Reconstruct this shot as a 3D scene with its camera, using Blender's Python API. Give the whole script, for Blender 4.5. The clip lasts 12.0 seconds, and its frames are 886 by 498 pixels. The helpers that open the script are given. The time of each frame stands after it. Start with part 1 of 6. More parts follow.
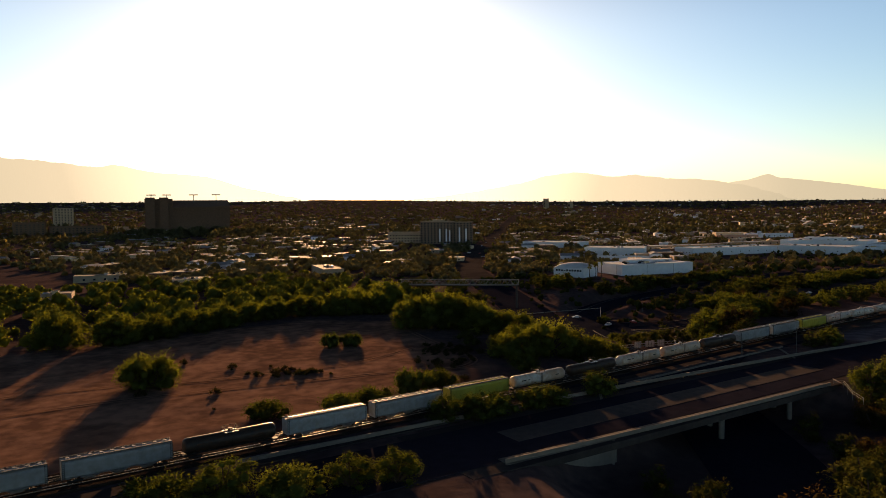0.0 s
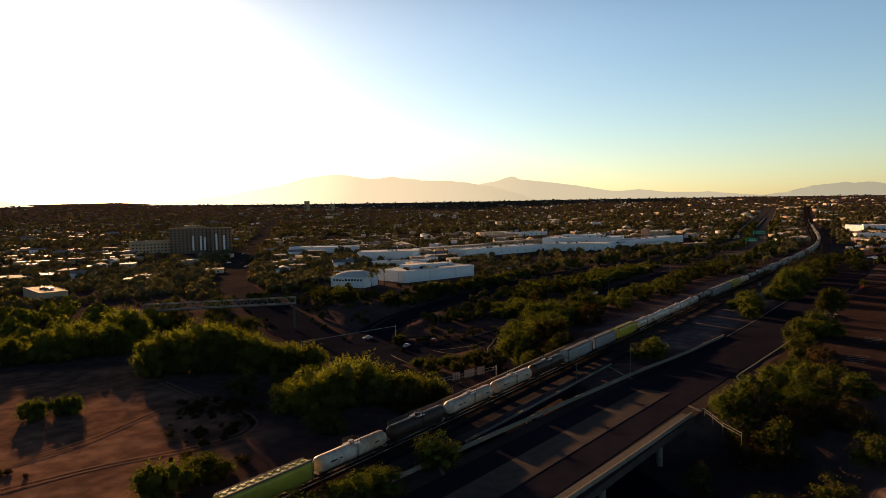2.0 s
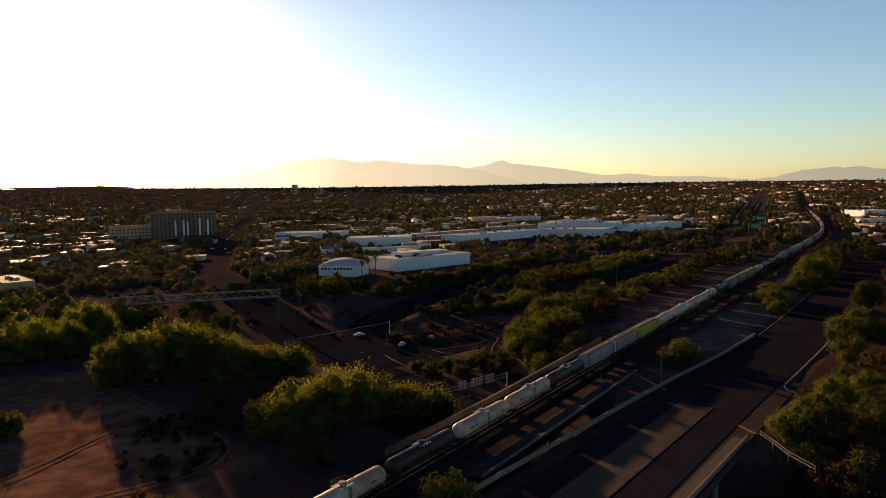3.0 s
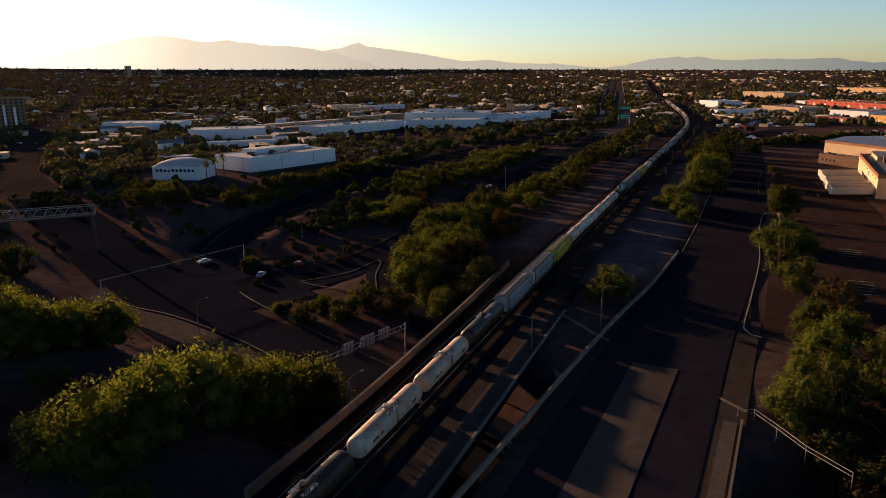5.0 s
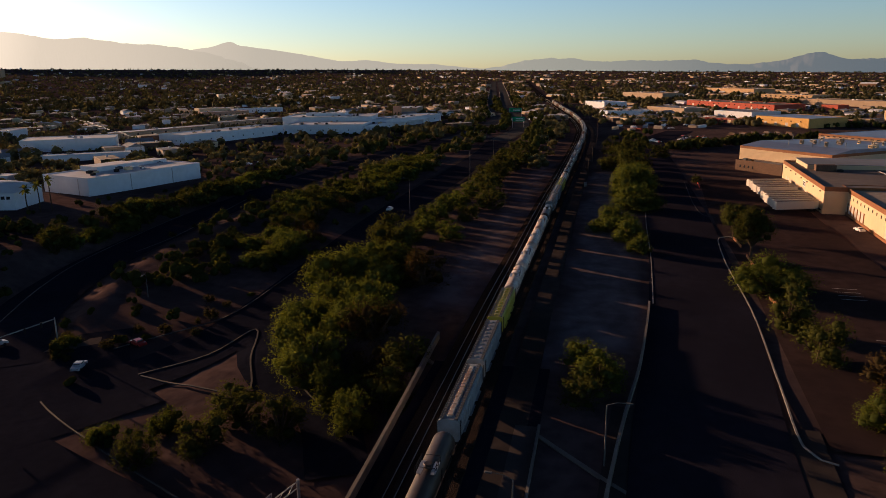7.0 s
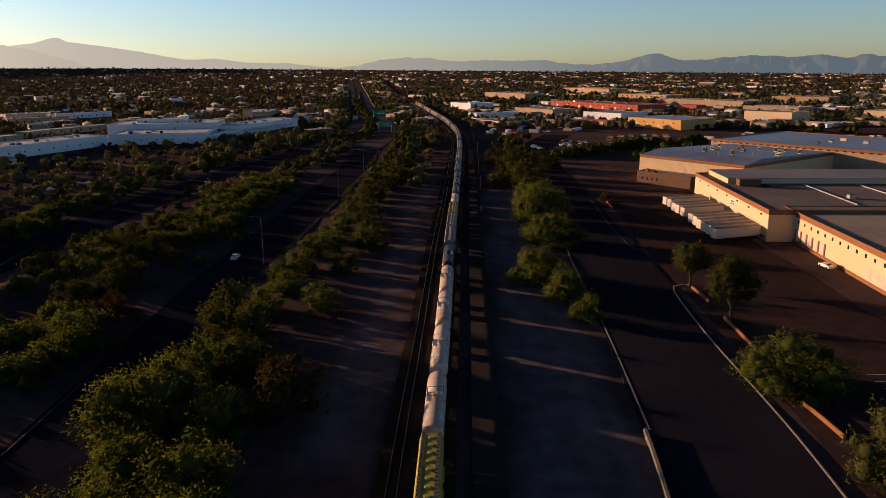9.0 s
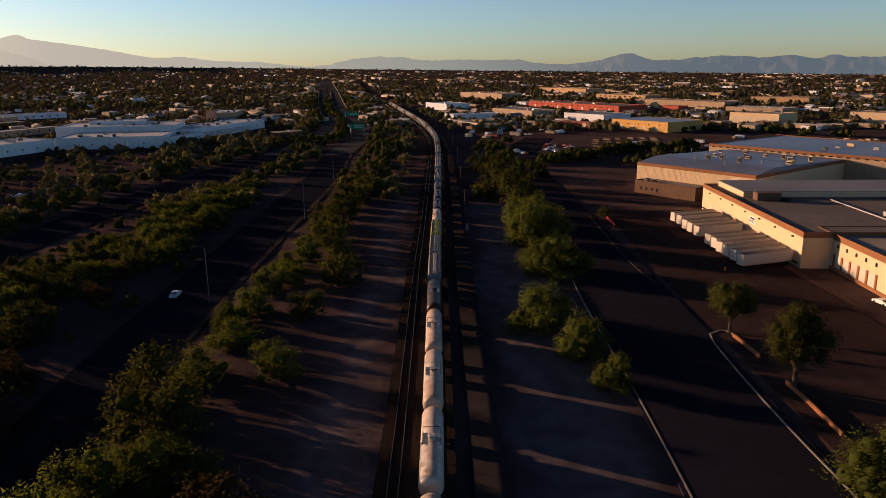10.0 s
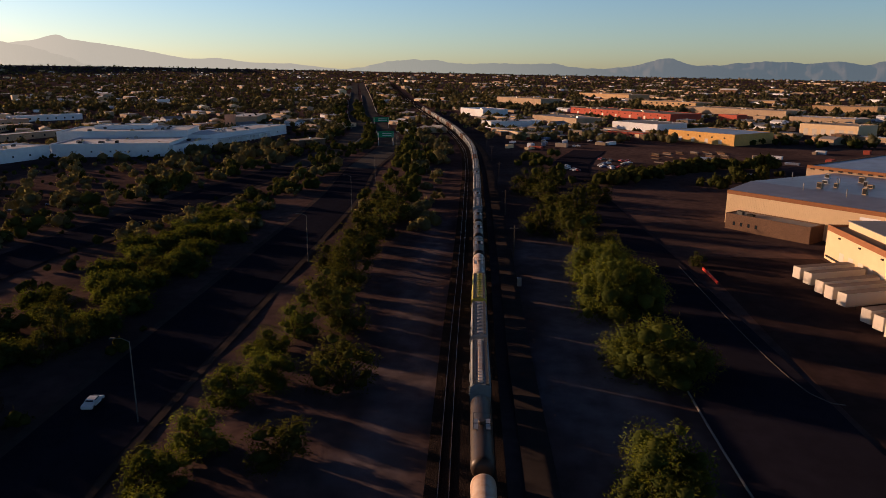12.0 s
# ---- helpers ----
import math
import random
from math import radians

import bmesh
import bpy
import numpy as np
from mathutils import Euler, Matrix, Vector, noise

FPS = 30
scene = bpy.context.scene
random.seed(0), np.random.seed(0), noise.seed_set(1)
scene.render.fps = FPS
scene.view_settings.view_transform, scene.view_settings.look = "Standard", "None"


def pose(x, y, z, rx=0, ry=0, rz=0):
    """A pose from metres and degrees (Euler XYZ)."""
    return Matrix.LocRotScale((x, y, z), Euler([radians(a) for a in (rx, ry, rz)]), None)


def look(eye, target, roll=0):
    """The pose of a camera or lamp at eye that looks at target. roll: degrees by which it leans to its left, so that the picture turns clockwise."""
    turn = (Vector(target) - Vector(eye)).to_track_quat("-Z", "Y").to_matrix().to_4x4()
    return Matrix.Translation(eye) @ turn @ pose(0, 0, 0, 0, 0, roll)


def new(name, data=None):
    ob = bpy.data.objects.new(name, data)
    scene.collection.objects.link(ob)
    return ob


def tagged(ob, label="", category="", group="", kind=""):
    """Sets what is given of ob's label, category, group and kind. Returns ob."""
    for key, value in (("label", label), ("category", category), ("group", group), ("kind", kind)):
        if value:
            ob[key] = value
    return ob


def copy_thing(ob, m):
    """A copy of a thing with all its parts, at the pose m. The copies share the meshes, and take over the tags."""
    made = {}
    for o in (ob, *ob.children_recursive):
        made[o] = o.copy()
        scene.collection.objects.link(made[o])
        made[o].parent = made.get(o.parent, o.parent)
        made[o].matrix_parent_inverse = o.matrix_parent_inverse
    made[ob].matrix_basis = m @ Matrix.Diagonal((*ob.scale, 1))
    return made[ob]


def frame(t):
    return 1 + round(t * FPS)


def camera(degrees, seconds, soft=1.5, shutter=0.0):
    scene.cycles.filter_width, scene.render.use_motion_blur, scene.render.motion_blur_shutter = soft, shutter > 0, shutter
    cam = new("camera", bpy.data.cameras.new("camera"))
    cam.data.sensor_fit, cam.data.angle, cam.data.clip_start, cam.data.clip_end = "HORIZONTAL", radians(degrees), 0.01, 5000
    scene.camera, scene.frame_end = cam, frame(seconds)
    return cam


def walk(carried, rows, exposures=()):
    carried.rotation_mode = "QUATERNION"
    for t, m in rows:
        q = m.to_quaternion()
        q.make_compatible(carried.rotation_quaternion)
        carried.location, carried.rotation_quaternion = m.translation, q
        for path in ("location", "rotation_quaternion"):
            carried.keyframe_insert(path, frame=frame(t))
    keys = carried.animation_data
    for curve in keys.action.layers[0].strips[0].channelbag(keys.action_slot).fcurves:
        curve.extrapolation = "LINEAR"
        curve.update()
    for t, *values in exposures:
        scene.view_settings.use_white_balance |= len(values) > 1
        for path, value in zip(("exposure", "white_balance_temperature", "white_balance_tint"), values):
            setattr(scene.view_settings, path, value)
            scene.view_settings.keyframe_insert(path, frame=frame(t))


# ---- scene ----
cam = camera(64.5, 12.0, soft=0.5)
METRES, EYE, TILT, LEAN, TURN = 357.7, 50.2, 0.0, 0.0, -32.8
ROWS = [
    (0.0, 0.0, 0.0, 0.0, -0.04, -3.07, 0.75),
    (0.5, -0.0027, 0.0398, 0.0001, -0.16, -2.96, 0.84),
    (1.0, -0.005, 0.0824, 0.0006, -7.16, -3.1, 1.22),
    (1.5, -0.0057, 0.123, 0.0008, -13.89, -3.24, 1.47),
    (2.0, -0.0034, 0.1641, 0.0019, -19.48, -3.28, 1.64),
    (2.5, 0.0035, 0.2034, 0.0023, -19.51, -3.21, 1.53),
    (4.5, 0.0432, 0.3488, 0.0043, -28.76, -13.9, 0.79),
    (5.0, 0.0544, 0.3799, 0.0047, -31.88, -13.94, 0.75),
    (5.5, 0.068, 0.4101, 0.0047, -34.01, -13.96, 0.72),
    (6.0, 0.0869, 0.4462, 0.0046, -36.01, -13.95, 0.69),
    (6.5, 0.1076, 0.4823, 0.0049, -36.7, -13.94, 0.63),
    (7.0, 0.1312, 0.5197, 0.005, -41.49, -14.02, 0.69),
    (7.5, 0.1575, 0.5587, 0.0052, -46.97, -14.12, 0.76),
    (9.5, 0.2879, 0.6919, 0.0065, -53.83, -14.21, 0.51),
    (10.0, 0.3251, 0.7236, 0.0063, -55.05, -14.26, 0.42),
    (10.5, 0.361, 0.7527, 0.006, -55.29, -14.28, 0.33),
    (11.0, 0.3971, 0.7812, 0.0055, -55.22, -14.24, 0.28),
    (11.5, 0.436, 0.8113, 0.0055, -55.01, -14.11, 0.17),
    (12.0, 0.458, 0.8289, 0.0055, -52.36, -13.99, -0.14),
]
walk(cam, [(t, pose(0, 0, EYE, TILT, LEAN, TURN) @ pose(METRES * x, METRES * y, METRES * z, 90 + pitch, roll, yaw)) for t, x, y, z, yaw, pitch, roll in ROWS],
     exposures=((0.0, 0.94, 8000, 18), (2.5, 0.92, 7900, 18), (4.5, 0.93, 6850, 22), (5.5, 0.72, 6500, 22), (7.5, 0.62, 6400, 23), (9.5, 0.58, 6350, 24), (12.0, 0.58, 6350, 24)))

# ---- light ----
SUN_AZ, SUN_EL = 66.0, 7.6
SUN_DIR = Vector((math.cos(radians(SUN_AZ)) * math.cos(radians(SUN_EL)), math.sin(radians(SUN_AZ)) * math.cos(radians(SUN_EL)), math.sin(radians(SUN_EL))))
world = bpy.data.worlds.new("world")
scene.world = world
world.use_nodes = True
wn, wl = world.node_tree.nodes, world.node_tree.links
sky = wn.new("ShaderNodeTexSky")
sky.sky_type = "NISHITA"
sky.sun_disc = False
sky.sun_elevation, sky.sun_rotation = radians(SUN_EL), radians(90 - SUN_AZ)
sky.air_density, sky.dust_density, sky.ozone_density = 0.95, 0.4, 3.0
# the bright aureole round the low sun adds to the clear sky
coord, toward, glow1, glow2, sum1, glare, add = (wn.new(t) for t in ("ShaderNodeTexCoord", "ShaderNodeVectorMath", "ShaderNodeMath", "ShaderNodeMath", "ShaderNodeMath", "ShaderNodeBackground", "ShaderNodeAddShader"))
toward.operation, toward.inputs[1].default_value = "DOT_PRODUCT", SUN_DIR
wl.new(coord.outputs["Generated"], toward.inputs[0])
soft_dot = wn.new("ShaderNodeMath")
soft_dot.operation, soft_dot.inputs[1].default_value = "MAXIMUM", 0.0
wl.new(toward.outputs["Value"], soft_dot.inputs[0])
for g, power in ((glow1, 90.0), (glow2, 9.0)):
    g.operation, g.inputs[1].default_value = "POWER", power
    wl.new(soft_dot.outputs[0], g.inputs[0])
sum1.operation, sum1.inputs[1].default_value = "MULTIPLY_ADD", 0.1
wl.new(glow2.outputs[0], sum1.inputs[0])
wl.new(glow1.outputs[0], sum1.inputs[2])
glare.inputs["Color"].default_value = (1.0, 0.77, 0.45, 1)
wl.new(sum1.outputs[0], glare.inputs["Strength"])
wn["Background"].inputs["Strength"].default_value = 0.121
# dims and blues the sky towards the zenith, to weaken the fill light
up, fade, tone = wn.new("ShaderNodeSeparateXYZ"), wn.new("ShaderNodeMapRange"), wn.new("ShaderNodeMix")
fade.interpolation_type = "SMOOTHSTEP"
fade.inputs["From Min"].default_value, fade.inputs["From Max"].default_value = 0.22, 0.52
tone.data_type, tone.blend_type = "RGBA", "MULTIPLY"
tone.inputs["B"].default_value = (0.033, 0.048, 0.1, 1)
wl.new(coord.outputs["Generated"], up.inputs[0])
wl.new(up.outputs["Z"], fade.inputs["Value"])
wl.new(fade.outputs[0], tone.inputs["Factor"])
balance = wn.new("ShaderNodeMix")
balance.data_type, balance.blend_type = "RGBA", "MULTIPLY"
balance.inputs["Factor"].default_value, balance.inputs["B"].default_value = 1.0, (0.86, 0.92, 0.95, 1)
wl.new(sky.outputs[0], balance.inputs["A"])
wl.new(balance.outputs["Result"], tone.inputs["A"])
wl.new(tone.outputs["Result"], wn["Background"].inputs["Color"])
wl.new(wn["Background"].outputs[0], add.inputs[0])
wl.new(glare.outputs[0], add.inputs[1])
wl.new(add.outputs[0], wn["World Output"].inputs["Surface"])
sun_data = bpy.data.lights.new("sun", "SUN")
sun_data.energy, sun_data.angle, sun_data.color = 4.6, radians(0.6), (1.0, 0.62, 0.33)
sun = new("sun", sun_data)
sun.matrix_world = look(SUN_DIR * 100, (0, 0, 0))


# ---- materials ----
def material(name, color, rough=0.8, metal=0.0, vary=0.25, scale=1.0, color2=None, bump=0.0, bump_scale=8.0, big=0.0, rand=0.0, gloss=0.12):
    """A surface with grain at one scale and stains at a ten times larger one; rand varies it from object to object."""
    m = bpy.data.materials.new(name)
    m.use_nodes = True
    n, l = m.node_tree.nodes, m.node_tree.links
    b = n["Principled BSDF"]
    b.inputs["Roughness"].default_value, b.inputs["Metallic"].default_value = rough, metal
    b.inputs["Specular IOR Level"].default_value = gloss
    geo = n.new("ShaderNodeNewGeometry")
    fine, wide = n.new("ShaderNodeTexNoise"), n.new("ShaderNodeTexNoise")
    fine.inputs["Scale"].default_value, wide.inputs["Scale"].default_value = scale, scale * 0.09
    fine.inputs["Detail"].default_value, wide.inputs["Detail"].default_value = 6, 4
    for tex in (fine, wide):
        l.new(geo.outputs["Position"], tex.inputs["Vector"])
    c2 = color2 or [c * 0.55 for c in color]
    mix, mix2 = n.new("ShaderNodeMix"), n.new("ShaderNodeMix")
    for k in (mix, mix2):
        k.data_type = "RGBA"
    ramp = n.new("ShaderNodeMapRange")
    ramp.inputs["From Min"].default_value, ramp.inputs["From Max"].default_value = 0.35, 0.7
    ramp.inputs["To Max"].default_value = min(1.0, vary * 2)
    l.new(fine.outputs["Fac"], ramp.inputs["Value"])
    mix.inputs["A"].default_value, mix.inputs["B"].default_value = (*color, 1), (*c2, 1)
    l.new(ramp.outputs[0], mix.inputs["Factor"])
    ramp2 = n.new("ShaderNodeMapRange")
    ramp2.inputs["From Min"].default_value, ramp2.inputs["From Max"].default_value = 0.42, 0.62
    ramp2.inputs["To Max"].default_value = big
    l.new(wide.outputs["Fac"], ramp2.inputs["Value"])
    l.new(ramp2.outputs[0], mix2.inputs["Factor"])
    l.new(mix.outputs["Result"], mix2.inputs["A"])
    mix2.inputs["B"].default_value = (*c2, 1)
    out = mix2.outputs["Result"]
    if rand:
        info, hsv, vr = n.new("ShaderNodeObjectInfo"), n.new("ShaderNodeHueSaturation"), n.new("ShaderNodeMapRange")
        vr.inputs["To Min"].default_value, vr.inputs["To Max"].default_value = 1 - rand, 1 + rand
        l.new(info.outputs["Random"], vr.inputs["Value"])
        l.new(vr.outputs[0], hsv.inputs["Value"])
        l.new(out, hsv.inputs["Color"])
        out = hsv.outputs["Color"]
    l.new(out, b.inputs["Base Color"])
    if bump:
        bn, bt = n.new("ShaderNodeBump"), n.new("ShaderNodeTexNoise")
        bt.inputs["Scale"].default_value, bt.inputs["Detail"].default_value = bump_scale, 5
        l.new(geo.outputs["Position"], bt.inputs["Vector"])
        l.new(bt.outputs["Fac"], bn.inputs["Height"])
        bn.inputs["Strength"].default_value, bn.inputs["Distance"].default_value = bump, 0.3
        l.new(bn.outputs["Normal"], b.inputs["Normal"])
    return m


def leaf_material(name, color, color2, clear=0.45, rand=0.25, thin=(2.6, 2.15, 0.8)):
    """Foliage that lets light through; it varies from tree to tree and from clump to clump."""
    m = bpy.data.materials.new(name)
    m.use_nodes = True
    n, l = m.node_tree.nodes, m.node_tree.links
    n.remove(n["Principled BSDF"])
    info, geo, mix, hsv = n.new("ShaderNodeObjectInfo"), n.new("ShaderNodeNewGeometry"), n.new("ShaderNodeMix"), n.new("ShaderNodeHueSaturation")
    mix.data_type = "RGBA"
    mix.inputs["A"].default_value, mix.inputs["B"].default_value = (*color, 1), (*color2, 1)
    l.new(geo.outputs["Random Per Island"], mix.inputs["Factor"])
    vr = n.new("ShaderNodeMapRange")
    vr.inputs["To Min"].default_value, vr.inputs["To Max"].default_value = 1 - rand, 1 + rand
    l.new(info.outputs["Random"], vr.inputs["Value"])
    l.new(vr.outputs[0], hsv.inputs["Value"])
    l.new(mix.outputs["Result"], hsv.inputs["Color"])
    d, t, s = n.new("ShaderNodeBsdfDiffuse"), n.new("ShaderNodeBsdfTranslucent"), n.new("ShaderNodeMixShader")
    s.inputs[0].default_value = clear
    l.new(hsv.outputs[0], d.inputs[0])
    lit = n.new("ShaderNodeMix")
    lit.data_type, lit.blend_type = "RGBA", "MULTIPLY"
    lit.inputs["Factor"].default_value, lit.inputs["B"].default_value = 1.0, (*thin, 1)
    lit.clamp_result = False
    l.new(hsv.outputs[0], lit.inputs["A"])
    l.new(lit.outputs["Result"], t.inputs[0])
    l.new(d.outputs[0], s.inputs[1])
    l.new(t.outputs[0], s.inputs[2])
    l.new(s.outputs[0], n["Material Output"].inputs[0])
    return m


DIRT = material("desert dirt", (0.125, 0.085, 0.079), 0.95, vary=0.4, scale=0.3, color2=(0.056, 0.039, 0.039), bump=0.35, bump_scale=0.5, big=0.75, gloss=0.0)
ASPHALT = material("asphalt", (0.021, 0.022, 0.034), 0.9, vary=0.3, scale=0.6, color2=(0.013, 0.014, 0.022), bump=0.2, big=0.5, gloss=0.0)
STREETWAY = material("patched street asphalt", (0.028, 0.026, 0.038), 0.9, vary=0.3, scale=0.35, color2=(0.018, 0.017, 0.025), bump=0.2, big=0.75, gloss=0.0)
WORN = material("worn pale asphalt", (0.075, 0.062, 0.057), 0.9, vary=0.3, scale=0.4, color2=(0.036, 0.031, 0.03), big=0.6, gloss=0.0)
BALLAST = material("dark ballast", (0.05, 0.036, 0.03), 0.95, vary=0.5, scale=4, color2=(0.02, 0.017, 0.016), bump=1.0, bump_scale=6, big=0.3, gloss=0.0)
STEEL = material("rail steel", (0.2, 0.185, 0.175), 0.5, 0.8, vary=0.2, scale=3, gloss=0.4)
PALE = material("paler far asphalt", (0.1, 0.095, 0.09), 0.9, vary=0.3, scale=0.2, color2=(0.07, 0.066, 0.064), big=0.5, gloss=0.0)
CONCRETE = material("pale concrete", (0.24, 0.205, 0.17), 0.85, vary=0.25, scale=0.7, color2=(0.14, 0.12, 0.1), bump=0.15, big=0.45)
CONCRETE_OLD = material("dusty old concrete", (0.12, 0.1, 0.09), 0.9, vary=0.35, scale=0.5, color2=(0.07, 0.06, 0.055), big=0.6, gloss=0.0)
PAINT = material("road paint", (0.62, 0.6, 0.55), 0.7, vary=0.3, scale=2)
YARDWAY = material("red-brown dusty asphalt", (0.07, 0.044, 0.04), 0.9, vary=0.4, scale=0.3, color2=(0.038, 0.026, 0.025), bump=0.2, big=0.6, gloss=0.0)
KERB = material("kerb concrete", (0.3, 0.28, 0.25), 0.8, vary=0.25, scale=1.5)
# darker copy of the kerb concrete, dimmed where kerbs get little sun
KERB_DULL = material("dimmed kerb concrete", (0.1, 0.09, 0.085), 0.85, vary=0.3, scale=1.0)
WHITE = material("white stucco", (0.72, 0.74, 0.77), 0.85, vary=0.2, scale=0.4, color2=(0.55, 0.56, 0.58), big=0.4)
CREAM = material("cream stucco", (0.66, 0.5, 0.31), 0.85, vary=0.15, scale=0.5, color2=(0.54, 0.4, 0.25), big=0.3)
TAN = material("tan stucco", (0.42, 0.31, 0.21), 0.85, vary=0.2, scale=0.5, big=0.3)
BROWN = material("brown steel fascia", (0.27, 0.115, 0.05), 0.6, vary=0.15, scale=0.8, big=0.2)
UMBER = material("umber stucco", (0.2, 0.135, 0.1), 0.85, vary=0.25, scale=0.5, big=0.3)
BRICK = material("brown slatted cladding", (0.17, 0.10, 0.065), 0.8, vary=0.4, scale=2.5, big=0.3)
RED = material("red brick wall", (0.42, 0.09, 0.055), 0.8, vary=0.2, scale=0.6, big=0.2)
YELLOW = material("yellow stucco", (0.66, 0.38, 0.12), 0.8, vary=0.15, scale=0.6, big=0.2)
OCHRE = material("ochre stucco", (0.5, 0.33, 0.18), 0.85, vary=0.2, scale=0.5, big=0.3)
TERRA = material("terracotta stucco", (0.6, 0.33, 0.22), 0.85, vary=0.2, scale=0.5, big=0.3)
ROOF_W = material("white coated roof", (0.66, 0.68, 0.7), 0.7, vary=0.2, scale=0.25, color2=(0.42, 0.43, 0.45), big=0.5)
ROOF_G = material("grey membrane roof", (0.26, 0.27, 0.29), 0.7, vary=0.25, scale=0.3, color2=(0.17, 0.175, 0.19), big=0.6)
ROOF_B = material("weathered metal roof", (0.28, 0.32, 0.42), 0.42, 0.3, vary=0.3, scale=0.25, color2=(0.14, 0.155, 0.2), big=0.6, gloss=0.4)
ROOF_T = material("tan gravel roof", (0.4, 0.33, 0.26), 0.9, vary=0.3, scale=0.5, big=0.5)
ROOF_D = material("dusty brown membrane roof", (0.24, 0.19, 0.155), 0.85, vary=0.3, scale=0.3, color2=(0.14, 0.115, 0.1), big=0.6)
GLASS = material("dark window glass", (0.02, 0.025, 0.03), 0.12, vary=0.1, scale=1, gloss=0.6)
DARK = material("dark painted steel", (0.025, 0.024, 0.024), 0.6, vary=0.4, scale=3, big=0.3)
RUSTY = material("rusty dark steel", (0.10, 0.05, 0.03), 0.75, vary=0.5, scale=2.5, color2=(0.04, 0.025, 0.02), big=0.4)
DULL = material("dull weathered steel", (0.12, 0.12, 0.115), 0.7, vary=0.3, scale=2)
GALV = material("galvanised steel", (0.42, 0.42, 0.42), 0.45, 0.7, vary=0.2, scale=2, gloss=0.4)
CAR_GREY = material("grey painted hopper steel", (0.27, 0.29, 0.3), 0.55, vary=0.3, scale=0.9, color2=(0.16, 0.15, 0.14), big=0.4, rand=0.12, gloss=0.4)
CAR_YELLOW = material("yellow painted hopper steel", (0.42, 0.37, 0.035), 0.5, vary=0.2, scale=0.9, color2=(0.26, 0.22, 0.04), big=0.3, gloss=0.4)
CAR_WHITE = material("white tank paint", (0.6, 0.56, 0.5), 0.45, vary=0.35, scale=0.8, color2=(0.36, 0.19, 0.09), big=0.6, rand=0.06, gloss=0.4)
CAR_BLACK = material("black tank paint", (0.024, 0.021, 0.02), 0.45, vary=0.4, scale=0.8, color2=(0.06, 0.035, 0.022), big=0.4, gloss=0.25)
CAR_RUST = material("rust brown wagon steel", (0.16, 0.075, 0.045), 0.7, vary=0.4, scale=1.2, big=0.4, rand=0.2)
TRAILER = material("white trailer panels", (0.5, 0.45, 0.38), 0.5, vary=0.15, scale=0.7, color2=(0.55, 0.5, 0.43), big=0.3, rand=0.1, gloss=0.4)
RUBBER = material("tyre rubber", (0.018, 0.018, 0.018), 0.9)
ORANGE = material("orange paint", (0.75, 0.22, 0.03), 0.6)
REDPAINT = material("red painted board", (0.62, 0.06, 0.04), 0.5)
GREEN = material("green road sign", (0.0, 0.24, 0.11), 0.4)
WOOD = material("weathered pole wood", (0.13, 0.09, 0.06), 0.9, vary=0.4, scale=3)
BARK = material("bark", (0.09, 0.06, 0.04), 0.95, vary=0.5, scale=3, bump=0.5)
# light put in the leaf colour: LEAF for the sun side, LEAF_MID dimmer elsewhere
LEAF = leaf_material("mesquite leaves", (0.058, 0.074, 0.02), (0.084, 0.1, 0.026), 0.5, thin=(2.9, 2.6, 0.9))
LEAF_MID = leaf_material("dimmer mesquite leaves off the sun side", (0.046, 0.06, 0.016), (0.074, 0.088, 0.022), 0.38, thin=(2.3, 2.15, 0.8))
LEAF_DARK = leaf_material("dark tree leaves", (0.036, 0.041, 0.012), (0.056, 0.06, 0.017), 0.33, thin=(1.7, 1.6, 0.7))
LEAF_DRY = leaf_material("dry brown leaves", (0.03, 0.023, 0.012), (0.048, 0.036, 0.016), 0.3)
SCRUB = leaf_material("scrub leaves", (0.032, 0.03, 0.012), (0.055, 0.048, 0.02), 0.3, thin=(1.7, 1.5, 0.7))
# far leaves are paled and more translucent, in place of haze over the city
FAR_LEAF = leaf_material("far foliage paled for haze", (0.092, 0.09, 0.05), (0.12, 0.114, 0.064), 0.5, thin=(2.2, 1.95, 1.0))
PALM = leaf_material("palm fronds", (0.05, 0.07, 0.02), (0.09, 0.10, 0.03), 0.3)


# ---- shaping helpers ----
def finish(name, bm, mat, smooth=False):
    me = bpy.data.meshes.new(name)
    bm.to_mesh(me)
    bm.free()
    mats = mat if isinstance(mat, (list, tuple)) else [mat]
    for k in mats:
        me.materials.append(k)
    if smooth:
        me.shade_smooth()
    return me


def part(name, bm, mat, parent=None, label="", smooth=False):
    ob = new(name, bm if isinstance(bm, bpy.types.Mesh) else finish(name, bm, mat, smooth))
    ob.parent = parent
    if label:
        ob["label"] = label
    return ob


def thing(name, label, category, at=(0, 0, 0), turn=0.0, group="", kind=""):
    ob = new(name)
    ob.empty_display_size = 0.5
    ob.matrix_world = pose(*at, 0, 0, turn)
    return tagged(ob, label, category, group, kind)


def box(bm, x0, y0, z0, x1, y1, z1, bevel=0.0):
    m = Matrix.Translation(((x0 + x1) / 2, (y0 + y1) / 2, (z0 + z1) / 2)) @ Matrix.Diagonal((abs(x1 - x0), abs(y1 - y0), abs(z1 - z0), 1))
    vs = bmesh.ops.create_cube(bm, size=1, matrix=m)["verts"]
    if bevel:
        es = {e for v in vs for e in v.link_edges}
        bmesh.ops.bevel(bm, geom=list(es), offset=bevel, segments=1, affect="EDGES")
    return bm


def boxes(*bs, bevel=0.0):
    bm = bmesh.new()
    for b in bs:
        box(bm, *b, bevel=bevel)
    return bm


